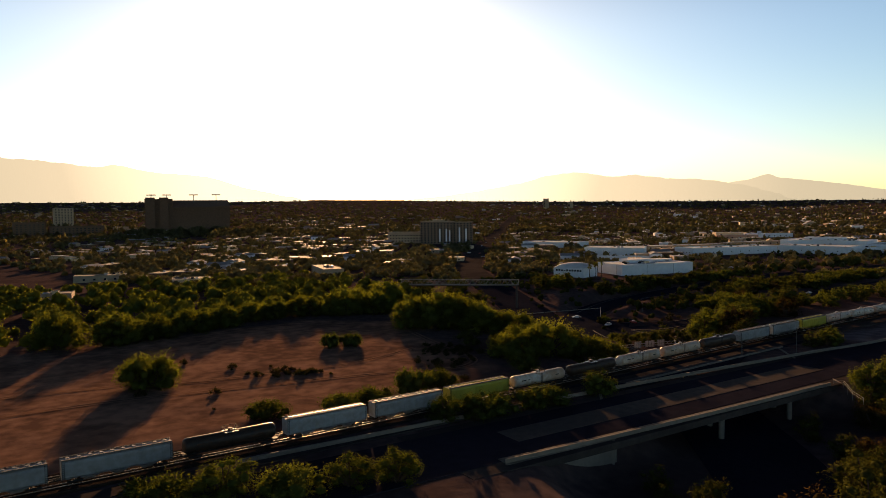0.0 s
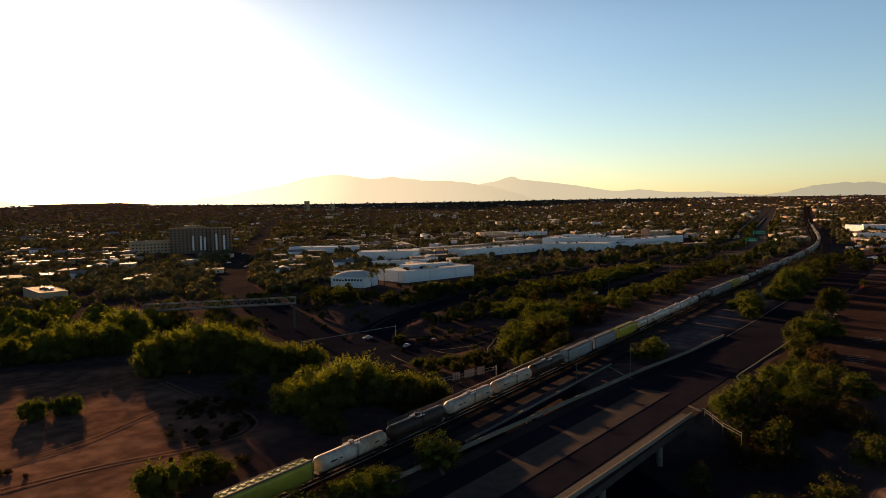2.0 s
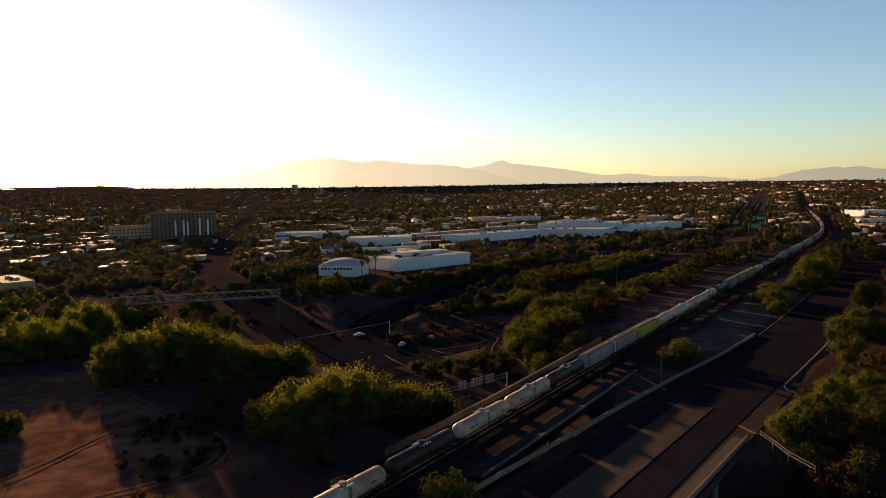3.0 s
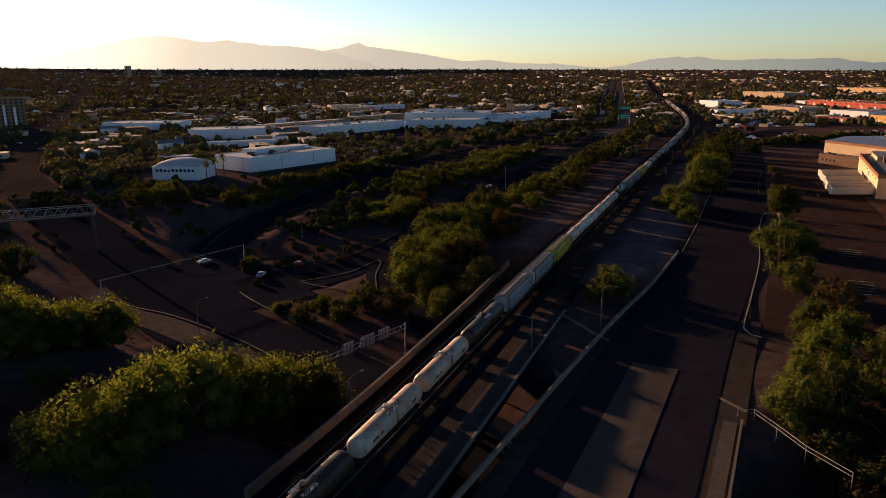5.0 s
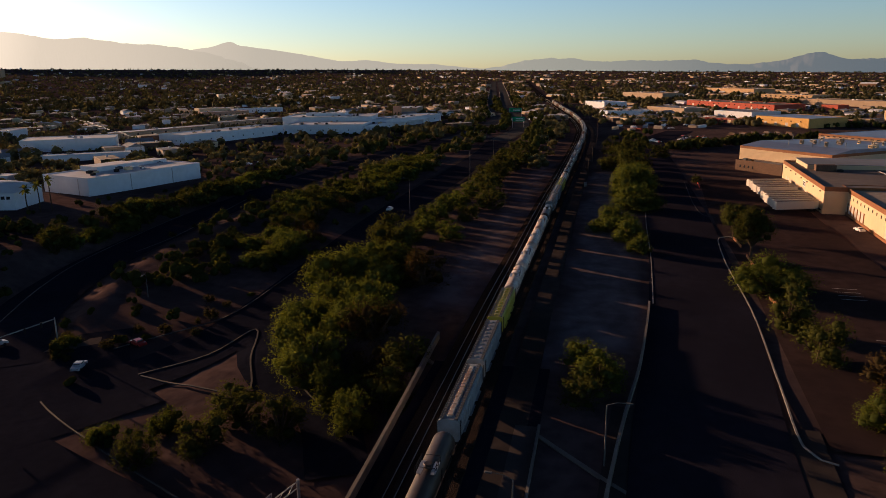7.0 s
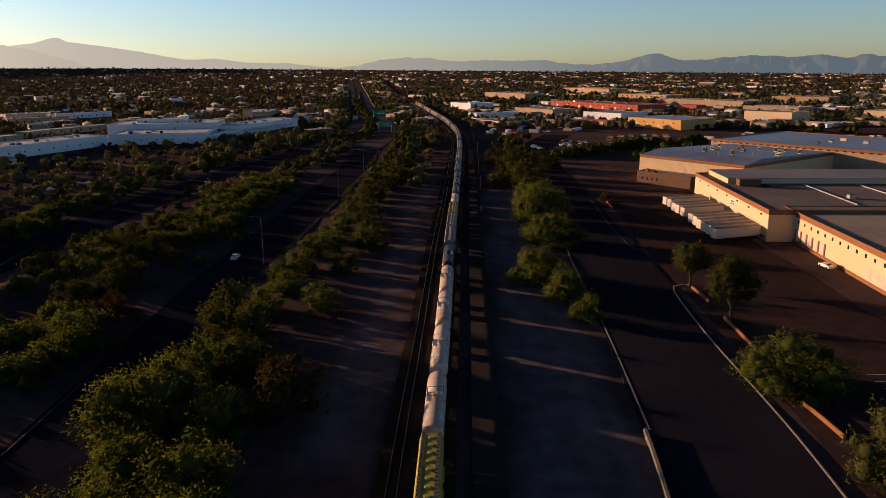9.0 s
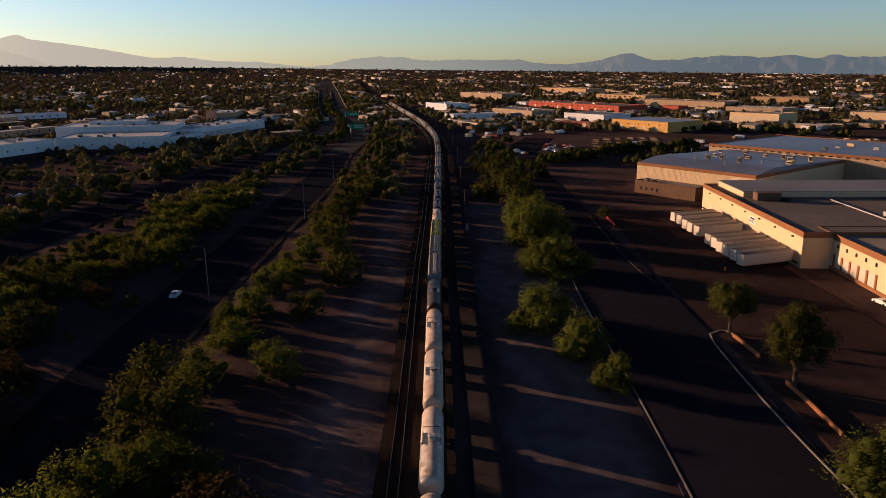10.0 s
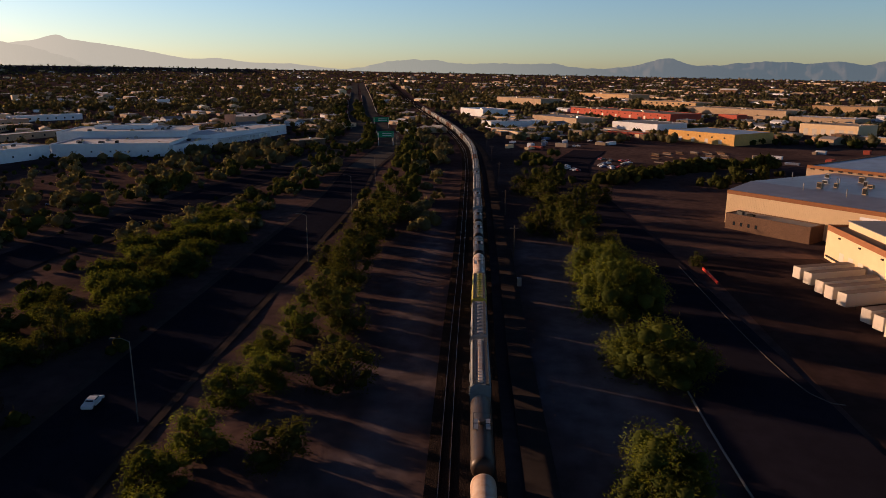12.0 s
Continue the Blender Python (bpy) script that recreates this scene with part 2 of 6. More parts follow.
def tube(bm, a, b, r0, r1=None, n=8, caps=True):
    a, b = Vector(a), Vector(b)
    d = b - a
    m = Matrix.Translation((a + b) / 2) @ d.to_track_quat("Z", "Y").to_matrix().to_4x4()
    bmesh.ops.create_cone(bm, cap_ends=caps, segments=n, radius1=r0, radius2=r0 if r1 is None else r1, depth=d.length, matrix=m)
    return bm


def raw(name, verts, faces, mat, smooth=False):
    me = bpy.data.meshes.new(name)
    me.from_pydata([tuple(v) for v in verts], [], [tuple(f) for f in faces])
    for k in mat if isinstance(mat, (list, tuple)) else [mat]:
        me.materials.append(k)
    if smooth:
        me.shade_smooth()
    me.update()
    return me


def spline(pts, step=6.0):
    """Smooth line through the points, at even steps."""
    p = np.array(pts, float)
    p = np.vstack([2 * p[0] - p[1], p, 2 * p[-1] - p[-2]])
    out = []
    for i in range(1, len(p) - 2):
        n = max(2, int(np.linalg.norm((p[i + 1] - p[i])[:2]) / step))
        for k in range(n):
            t = k / n
            out.append(0.5 * (2 * p[i] + (p[i + 1] - p[i - 1]) * t + (2 * p[i - 1] - 5 * p[i] + 4 * p[i + 1] - p[i + 2]) * t * t
                              + (3 * p[i] - p[i - 1] - 3 * p[i + 1] + p[i + 2]) * t ** 3))
    out.append(p[-2])
    return np.array(out)


def sides(line):
    t = np.gradient(line[:, :2], axis=0)
    t /= np.linalg.norm(t, axis=1)[:, None]
    return np.stack([-t[:, 1], t[:, 0]], 1)


# ---- the lie of the land ----
RAIL = spline([(-420, 138), (-200, 141), (30, 146), (100, 148.3), (165, 151.3), (221, 154.5), (293, 158.3), (340, 160.3), (422, 164), (488, 166.4), (599, 171), (704, 176), (810, 184.5), (970, 209), (1185, 252), (1653, 344), (2600, 520)], 5)
AVENUE = spline([(60, -30, -3), (105, 45, -6), (152, 103, -6.5), (180, 142, -6.5), (198, 185, -6.5), (213, 230, -6.5), (231, 266, -6.3), (262, 330, -4), (300, 408, -1.5), (347, 496, 0), (422, 600, 0), (535, 737, 0), (700, 930, 0), (880, 1142, 0), (1079, 1378, 0), (1260, 1590, 0), (1500, 1870, 0)], 6)
RAMP = spline([(520, 227, 0), (440, 224, 0), (380, 222, -1.0), (320, 220, -3.5), (280, 219, -5.5), (250, 226, -6.5), (232, 240, -6.5)], 6)
LOOP = spline([(330, 219.5, -3), (292, 216, -4.5), (266, 208, -5.5), (251, 195, -6), (243, 182, -6.3), (226, 172, -6.5)], 5)
WESTBOUND = spline([(690, 281, 0), (600, 290, 0), (500, 298, 0), (430, 299, -1), (370, 299, -3), (316, 294, -5), (275, 280, -6.2), (245, 258, -6.5)], 6)
SPUR = spline([(222, 216, -6.4), (231, 202, -6.2), (236, 188, -6.2), (232, 178, -6.3)], 5)
BASIN = spline([(228, 240, -6.4), (262, 228, -5.7), (300, 240, -4.4), (340, 258, -2.5)], 6)
HOLLOW = spline([(112, 84, -6.0), (140, 84, -6.5), (172, 90, -6.5)], 6)
STREET = spline([(-300, 126), (-100, 123), (60, 121), (174, 120), (240, 119), (300, 116.5), (400, 117), (460, 119), (520, 121), (580, 124), (640, 126), (720, 120), (800, 100)], 6)
FREEWAY = spline([(370, 222), (440, 224), (520, 227), (600, 231), (690, 240), (820, 245), (974, 275), (1200, 330), (1700, 432), (2600, 620)], 8)
BACKWAY = spline([(500, 298), (600, 290), (690, 281), (820, 280), (974, 297), (1200, 350), (1700, 455), (2600, 640)], 8)


def nearest(line, x, y):
    """Distance of many places to a line, and the line's third number at the nearest point."""
    p = np.stack([x.ravel(), y.ravel()], 1)
    best, val = np.full(len(p), 1e9), np.zeros(len(p))
    for a, b in zip(line[:-1], line[1:]):
        d = b[:2] - a[:2]
        t = np.clip(((p - a[:2]) @ d) / (d @ d), 0, 1)
        q = np.linalg.norm(p - a[:2] - t[:, None] * d, axis=1)
        near = q < best
        best[near] = q[near]
        if len(a) > 2:
            val[near] = (a[2] + (b[2] - a[2]) * t)[near]
    return best.reshape(x.shape), val.reshape(x.shape)


def smooth(e0, e1, v):
    t = np.clip((v - e0) / (e1 - e0), 0, 1)
    return t * t * (3 - 2 * t)


DX, DY = np.arange(0, 562, 3.0), np.arange(-120, 622, 3.0)
DG = np.zeros((len(DX), len(DY)))
for line, half, bank in ((AVENUE, 17, 13), (RAMP, 9, 16), (WESTBOUND, 10, 14), (LOOP, 9, 11), (BASIN, 24, 16), (SPUR, 12, 10), (HOLLOW, 20, 12)):
    d, v = nearest(line[line[:, 0] < 620], *np.meshgrid(DX, DY, indexing="ij"))
    DG = np.minimum(DG, v * (1 - smooth(half, half + bank, d)))


def sunk(x, y):
    """Depth of the sunken roads and their banks below the plain."""
    u, v = np.clip((x - DX[0]) / 3.0, 0, len(DX) - 1.001), np.clip((y - DY[0]) / 3.0, 0, len(DY) - 1.001)
    i, j = u.astype(int), v.astype(int)
    u, v = u - i, v - j
    return (DG[i, j] * (1 - u) + DG[i + 1, j] * u) * (1 - v) + (DG[i, j + 1] * (1 - u) + DG[i + 1, j + 1] * u) * v


def land(x, y):
    """Height of the ground: flat by the rails, the avenue sunk below them, the far plain raised to fit the horizon to
    the camera's view.
    """
    x, y = np.asarray(x, float), np.asarray(y, float)
    r = np.hypot(x - 200, y - 150)
    az = np.arctan2(y - 150, x - 200)
    far = 62 + 4700 * np.tan(np.radians(1.05) * np.cos(az - radians(95)))
    z = far * np.clip((r - 450) / 4350, 0, 2) ** 1.5
    return z + sunk(x, y)


def ground_z(x, y):
    return float(land(np.array([x]), np.array([y]))[0])


def ribbon(name, line, left, right, mat, lift=0.1, floor=None, cols=4, thick=0.0):
    """A strip along a line from `left` to `right` of it, lying on the land or at no less than floor."""
    nrm = sides(line)
    offs = np.linspace(left, right, cols)
    P = line[:, None, :2] + nrm[:, None, :] * offs[None, :, None]
    Z = land(P[..., 0], P[..., 1])
    if floor is not None:
        Z = np.maximum(Z, floor)
    Z = Z + lift
    n, c = P.shape[:2]
    verts = [(P[i, j, 0], P[i, j, 1], Z[i, j]) for i in range(n) for j in range(c)]
    faces = [(i * c + j, i * c + j + 1, (i + 1) * c + j + 1, (i + 1) * c + j) for i in range(n - 1) for j in range(c - 1)]
    if left > right:
        pass
    else:
        faces = [f[::-1] for f in faces]
    if thick:
        k = len(verts)
        verts += [(a, b, z - thick) for a, b, z in verts]
        faces += [tuple(k + v for v in f[::-1]) for f in faces]
        for i in range(n - 1):
            for j in (0, c - 1):
                q = (i * c + j, (i + 1) * c + j, (i + 1) * c + j + k, i * c + j + k)
                faces.append(q)
        for i in (0, n - 1):
            for j in range(c - 1):
                faces.append((i * c + j, i * c + j + 1, i * c + j + 1 + k, i * c + j + k))
    return raw(name, verts, faces, mat, False)


def upright(name, line, off, h, w, mat, lift=0.0, floor=None):
    """A low wall of height h and width w along a line."""
    nrm = sides(line)
    verts, faces = [], []
    for i, (p, q) in enumerate(zip(line, nrm)):
        for o in (off - w / 2, off + w / 2):
            x, y = p[:2] + q * o
            z = ground_z(x, y)
            z = (z if floor is None else max(z, floor)) + lift
            verts += [(x, y, z), (x, y, z + h)]
    for i in range(len(line) - 1):
        a, b = 4 * i, 4 * i + 4
        faces += [(a, a + 1, b + 1, b), (a + 2, b + 2, b + 3, a + 3), (a + 1, a + 3, b + 3, b + 1)]
    e = 4 * (len(line) - 1)
    faces += [(0, 2, 3, 1), (e, e + 1, e + 3, e + 2)]
    return raw(name, verts, faces, mat)


def within(line, x0, x1):
    return line[(line[:, 0] >= x0) & (line[:, 0] <= x1)]


def structure(name, me, label, category):
    return tagged(new(name, me), label, category, kind="structure")


LOT = [Vector(p) for p in ((-80, 150), (20, 158), (60, 166), (110, 170), (138, 183), (141, 215), (150, 250), (160, 282), (122, 312), (60, 302), (-80, 298))]


def lot_depth(x, y):
    """Metres inside (+) or outside (-) the bare lot."""
    hit, best = False, 1e9
    for a, b in zip(LOT, LOT[1:] + LOT[:1]):
        if (a.y > y) != (b.y > y) and x < (b.x - a.x) * (y - a.y) / (b.y - a.y) + a.x:
            hit = not hit
        d = b - a
        t = max(0, min(1, ((x - a.x) * d.x + (y - a.y) * d.y) / d.length_squared))
        best = min(best, math.hypot(x - a.x - d.x * t, y - a.y - d.y * t))
    return best if hit else -best


def ground_kind(x, y, off):
    """Shares of bare red dirt and of grey gravel at a place; off: metres north of the rails."""
    w = 5 * noise.fractal((x * 0.05, y * 0.05, 3), 0.8, 2.0, 4)
    bare = max(0.0, min(1.0, (lot_depth(x, y) + w + 2) / 6)) if -120 < x < 180 and 130 < y < 340 else 0.0
    if x > 330 and 66 < y < 104 and x < 520:
        bare = max(bare, 0.35 + 0.3 * noise.noise((x * 0.06, y * 0.06, 8)))
    grey = 0.0
    if 255 < x < 620:
        for lo, hi, x0, x1 in ((8, 21, 285, 560), (-31, -10, 262, 530)):
            s = min(off - lo, hi - off, (x - x0) * 0.5, (x1 - x) * 0.5) + w
            grey = max(grey, max(0.0, min(1.0, s / 4)))
    return bare, grey


# one sheet of ground out to the horizon, finer near the rails
gx = np.concatenate([-np.geomspace(4900, 60, 36), np.arange(-50, 560, 3), 560 + np.geomspace(6, 4300, 60)])
gy = np.concatenate([-np.geomspace(4900, 90, 36), np.arange(-60, 560, 3), 560 + np.geomspace(6, 4300, 60)])
GX, GY = np.meshgrid(gx, gy, indexing="ij")
GZ = land(GX, GY)
GZ += np.where(np.hypot(GX - 200, GY - 150) < 700, 0.12 * np.sin(GX * 0.13 + 2 * np.sin(GY * 0.07)) * np.sin(GY * 0.11), 0) - 0.1
nj = len(gy)
keep_r = np.hypot(GX - 150, GY - 100)
gfaces = [(i * nj + j, (i + 1) * nj + j, (i + 1) * nj + j + 1, i * nj + j + 1) for i in range(len(gx) - 1) for j in range(nj - 1) if keep_r[i, j] < 4850]
ground_mesh = raw("ground", zip(GX.ravel(), GY.ravel(), GZ.ravel()), gfaces, DIRT, True)
rail_y = np.interp(GX, RAIL[:, 0], RAIL[:, 1])
for name in ("bare", "grey"):
    ground_mesh.attributes.new(name, "FLOAT", "POINT")
kinds = np.zeros((2, GX.size), np.float32)
for k in np.nonzero(((GX > -120) & (GX < 620) & (GY > 60) & (GY < 340)).ravel())[0]:
    kinds[:, k] = ground_kind(GX.flat[k], GY.flat[k], GY.flat[k] - rail_y.flat[k])
ground_mesh.attributes["bare"].data.foreach_set("value", kinds[0])
ground_mesh.attributes["grey"].data.foreach_set("value", kinds[1])
structure("ground", ground_mesh, "brown desert dirt with dry scrub, rising to the hills", "ground")
dn, dl = DIRT.node_tree.nodes, DIRT.node_tree.links
under = dn["Principled BSDF"].inputs["Base Color"].links[0].from_socket
grain, streak, where = dn.new("ShaderNodeTexNoise"), dn.new("ShaderNodeTexNoise"), dn.new("ShaderNodeNewGeometry")
stretch = dn.new("ShaderNodeVectorMath")
stretch.operation, stretch.inputs[1].default_value = "MULTIPLY", (0.04, 0.06, 1)
dl.new(where.outputs["Position"], stretch.inputs[0])
dl.new(stretch.outputs[0], streak.inputs["Vector"])
dl.new(where.outputs["Position"], grain.inputs["Vector"])
grain.inputs["Scale"].default_value, grain.inputs["Detail"].default_value, streak.inputs["Scale"].default_value, streak.inputs["Detail"].default_value = 0.22, 9, 1.0, 6
for name, dark, light in (("bare", (0.12, 0.068, 0.05, 1), (0.28, 0.157, 0.11, 1)), ("grey", (0.1, 0.08, 0.084, 1), (0.19, 0.155, 0.16, 1))):
    att, tone1, tone2, lay = dn.new("ShaderNodeAttribute"), dn.new("ShaderNodeMix"), dn.new("ShaderNodeMath"), dn.new("ShaderNodeMix")
    att.attribute_name = name
    tone1.data_type = lay.data_type = "RGBA"
    tone1.inputs["A"].default_value, tone1.inputs["B"].default_value = dark, light
    blend = dn.new("ShaderNodeMapRange")
    blend.inputs["From Min"].default_value, blend.inputs["From Max"].default_value = 0.82, 1.22
    tone2.operation = "ADD"
    dl.new(grain.outputs["Fac"], tone2.inputs[0])
    dl.new(streak.outputs["Fac"], tone2.inputs[1])
    dl.new(tone2.outputs[0], blend.inputs["Value"])
    dl.new(blend.outputs[0], tone1.inputs["Factor"])
    dl.new(att.outputs["Fac"], lay.inputs["Factor"])
    dl.new(under, lay.inputs["A"])
    dl.new(tone1.outputs["Result"], lay.inputs["B"])
    under = lay.outputs["Result"]
dl.new(under, dn["Principled BSDF"].inputs["Base Color"])

# roads
structure("road_avenue", ribbon("road_avenue", AVENUE[AVENUE[:, 1] < 420], 13, -13, ASPHALT, 0.12, cols=8), "dark asphalt avenue sunk below the railway", "road")
# haze over the far avenue is put into a lighter asphalt
structure("road_far_avenue", ribbon("road_far_avenue", AVENUE[AVENUE[:, 1] > 412], 12, -12, WORN, 0.13, cols=4), "avenue running straight through the suburb, paled for haze", "road")
structure("road_ramp", ribbon("road_ramp", RAMP, 8, -8, ASPHALT, 0.16), "dark asphalt freeway ramp down to the avenue", "road")
structure("road_loop", ribbon("road_loop", LOOP, 5, -5, ASPHALT, 0.18), "dark asphalt loop ramp at the junction", "road")
structure("junction", ribbon("junction", spline([(222, 225), (232, 240), (244, 252), (258, 262)], 5), 16, -22, ASPHALT, 0.14, cols=8), "dark asphalt of the sunken junction", "road")
structure("road_westbound", ribbon("road_westbound", WESTBOUND, 9, -9, ASPHALT, 0.2), "dark asphalt ramp curving down to the junction", "road")
# the far stretches have a paler asphalt than the near ones
structure("road_far_freeway", ribbon("road_far_freeway", within(FREEWAY, 690, 3000), 8, -8, PALE, 0.16), "freeway running to the horizon in a paler asphalt", "road")
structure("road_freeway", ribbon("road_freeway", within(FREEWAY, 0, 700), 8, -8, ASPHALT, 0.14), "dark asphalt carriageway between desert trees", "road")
for side in (1, -1):
    structure("shoulder", ribbon("shoulder", within(FREEWAY, 330, 900), side * 7.7, side * 9.9, WORN, 0.11 if side > 0 else 0.112), "dusty pale gravel shoulder of the freeway", "shoulder")
    structure("shoulder_2", ribbon("shoulder_2", within(BACKWAY, 480, 900), side * 9.7, side * 12.6, WORN, 0.12 if side > 0 else 0.122), "dusty pale gravel shoulder of the freeway", "shoulder")
structure("road_far_backway", ribbon("road_far_backway", within(BACKWAY, 690, 3000), 8, -8, PALE, 0.17), "freeway running to the horizon in a paler asphalt", "road")
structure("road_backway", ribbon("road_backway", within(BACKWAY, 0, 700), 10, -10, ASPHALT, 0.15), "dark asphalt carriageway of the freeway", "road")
street = structure("road_street", ribbon("road_street", within(STREET, -300, 800), 11, -11, STREETWAY, 0.12, floor=0, thick=0.9), "wide asphalt street carried over the avenue", "road")

MEDIAN = within(STREET, 88, 214)
structure("median", ribbon("median", MEDIAN, 4.6, -3.4, CONCRETE_OLD, 0.2, floor=0, thick=0.25), "pale worn concrete median of the street bridge", "median")

# ---- railway, bridges and walls ----
structure("rail_bed", ribbon("rail_bed", RAIL, 7.5, -3.2, BALLAST, 0.5, floor=0, thick=0.6), "dark crushed-stone bed of the railway", "rail bed")
structure("service_road", ribbon("service_road", within(RAIL, -200, 900), -5.5, -10.0, WORN, 0.14, floor=0, thick=0.3), "dusty service road beside the railway", "road")
tracks = thing("railway_track", "steel rails on the ballast of a double track", "track", kind="structure")
for off in (0.0, 5.0):
    for side in (-0.72, 0.72):
        part("rail", upright("rail", within(RAIL, -300, 1650), off + side, 0.16, 0.09, STEEL, 0.52, 0), STEEL, tracks)
rail_deck = thing("railway_bridge", "concrete railway bridge over the sunken avenue", "bridge", kind="structure")
part("deck", ribbon("deck", within(RAIL, 130, 262), 9.4, -11.8, STREETWAY, 0.12, floor=0, thick=1.7), CONCRETE, rail_deck)
PARAPET = spline([(150, 160.3), (182, 161.5), (225, 164.6), (268, 168.4)], 5)
part("parapet", upright("parapet", PARAPET, 0, 1.5, 0.5, CONCRETE, 0.1, 0), CONCRETE, rail_deck, "sunlit pale concrete parapet")
part("parapet", upright("parapet", within(RAIL, 150, 238), -11.8, 0.5, 0.4, CONCRETE, 0.1, 0), CONCRETE, rail_deck)
part("walkway", ribbon("walkway", within(RAIL, 150, 238), -8.2, -11.5, CONCRETE_OLD, 0.16, floor=0), CONCRETE_OLD, rail_deck, "pale concrete edge strip of the deck")
NORTH_WALL = spline([(40, 139), (110, 138), (174, 135.4), (234, 131.9), (262, 129.2), (290, 127.7), (300, 127.4)], 6)
SOUTH_WALL = spline([(84, 108.5), (115, 107), (160, 105.5), (196, 104.8)], 6)
street_deck = thing("street_bridge", "concrete street bridge with low parapets over the avenue", "bridge", kind="structure")
part("deck", ribbon("deck", within(STREET, 70, 250), 14.5, -15.5, WORN, 0.05, floor=0, thick=1.5), WORN, street_deck)
part("parapet", upright("parapet", NORTH_WALL, 0, 0.9, 0.45, CONCRETE, 0.1, 0), CONCRETE, street_deck)
part("parapet", upright("parapet", SOUTH_WALL, 0, 0.9, 0.35, CONCRETE, 0.1, 0), CONCRETE, street_deck)
part("sidewalk", upright("sidewalk", SOUTH_WALL, 1.6, 0.2, 2.0, KERB_DULL, 0.08, 0), KERB_DULL, street_deck, "pale concrete sidewalk along the parapet")
for px, py, qx, qy in ((149, 106, 168, 130), (178, 106, 195, 130), (205, 134, 224, 158), (179, 135, 198, 160)):
    bm = bmesh.new()
    a, b = Vector((px, py, 0)), Vector((qx, qy, 0))
    n = (b - a).normalized()
    for k in range(4):
        p = a.lerp(b, k / 3)
        tube(bm, (p.x, p.y, -7), (p.x, p.y, -1.6), 0.7, n=12)
    tube(bm, a + Vector((0, 0, -1.9)), b + Vector((0, 0, -1.9)), 0.85, n=4)
    part("pier", bm, CONCRETE, street_deck if py < 125 else rail_deck, "sunlit concrete columns under a cap beam")
abut = bmesh.new()
for a, b in (((236, 145.5), (224, 132.5)), ((224, 132.5), (201, 104.5)), ((112, 106.5), (138, 136)), ((84, 108), (113, 107)), ((258, 168), (236, 145.5))):
    a, b = Vector((*a, 0)), Vector((*b, 0))
    d = b - a
    m = Matrix.Translation((a + b) / 2 + Vector((0, 0, -3.4))) @ Matrix.Rotation(math.atan2(d.y, d.x), 4, "Z") @ Matrix.Diagonal((d.length + 0.5, 0.7, 7.0, 1))
    bmesh.ops.create_cube(abut, size=1, matrix=m)
structure("retaining_wall", finish("retaining_wall", abut, CONCRETE), "concrete retaining walls of the underpass", "wall")


# ---- train ----
def bogie(bm_frame, x):
    for s in (-0.78, 0.78):
        box(bm_frame, x - 1.3, s * 1.28 - 0.1, 0.35, x + 1.3, s * 1.28 + 0.1, 0.75)
    box(bm_frame, x - 0.2, -1.05, 0.4, x + 0.2, 1.05, 0.8)


def running_gear(car, L):
    for x in (-L / 2 + 2.6, L / 2 - 2.6):
        f = bmesh.new()
        bogie(f, x)
        bg = part("bogie", f, DARK, car)
        for dx in (-0.9, 0.9):
            for s in (-0.75, 0.75):
                w = bmesh.new()
                tube(w, (x + dx, s - 0.06, 0.45), (x + dx, s + 0.06, 0.45), 0.45, n=14)
                part("wheel", w, RUSTY, bg)
    for s in (-1, 1):
        part("coupler", boxes((s * (L / 2 - 0.3), -0.14, 0.75, s * (L / 2 + 0.62), 0.14, 1.05)), DARK, car)


def ladder(bm, x, y, z0, z1, w=0.42):
    for s in (-w / 2, w / 2):
        box(bm, x + s - 0.025, y - 0.03, z0, x + s + 0.025, y + 0.03, z1)
    for k in range(int((z1 - z0) / 0.35)):
        box(bm, x - w / 2, y - 0.02, z0 + 0.2 + k * 0.35 - 0.02, x + w / 2, y + 0.02, z0 + 0.2 + k * 0.35 + 0.02)


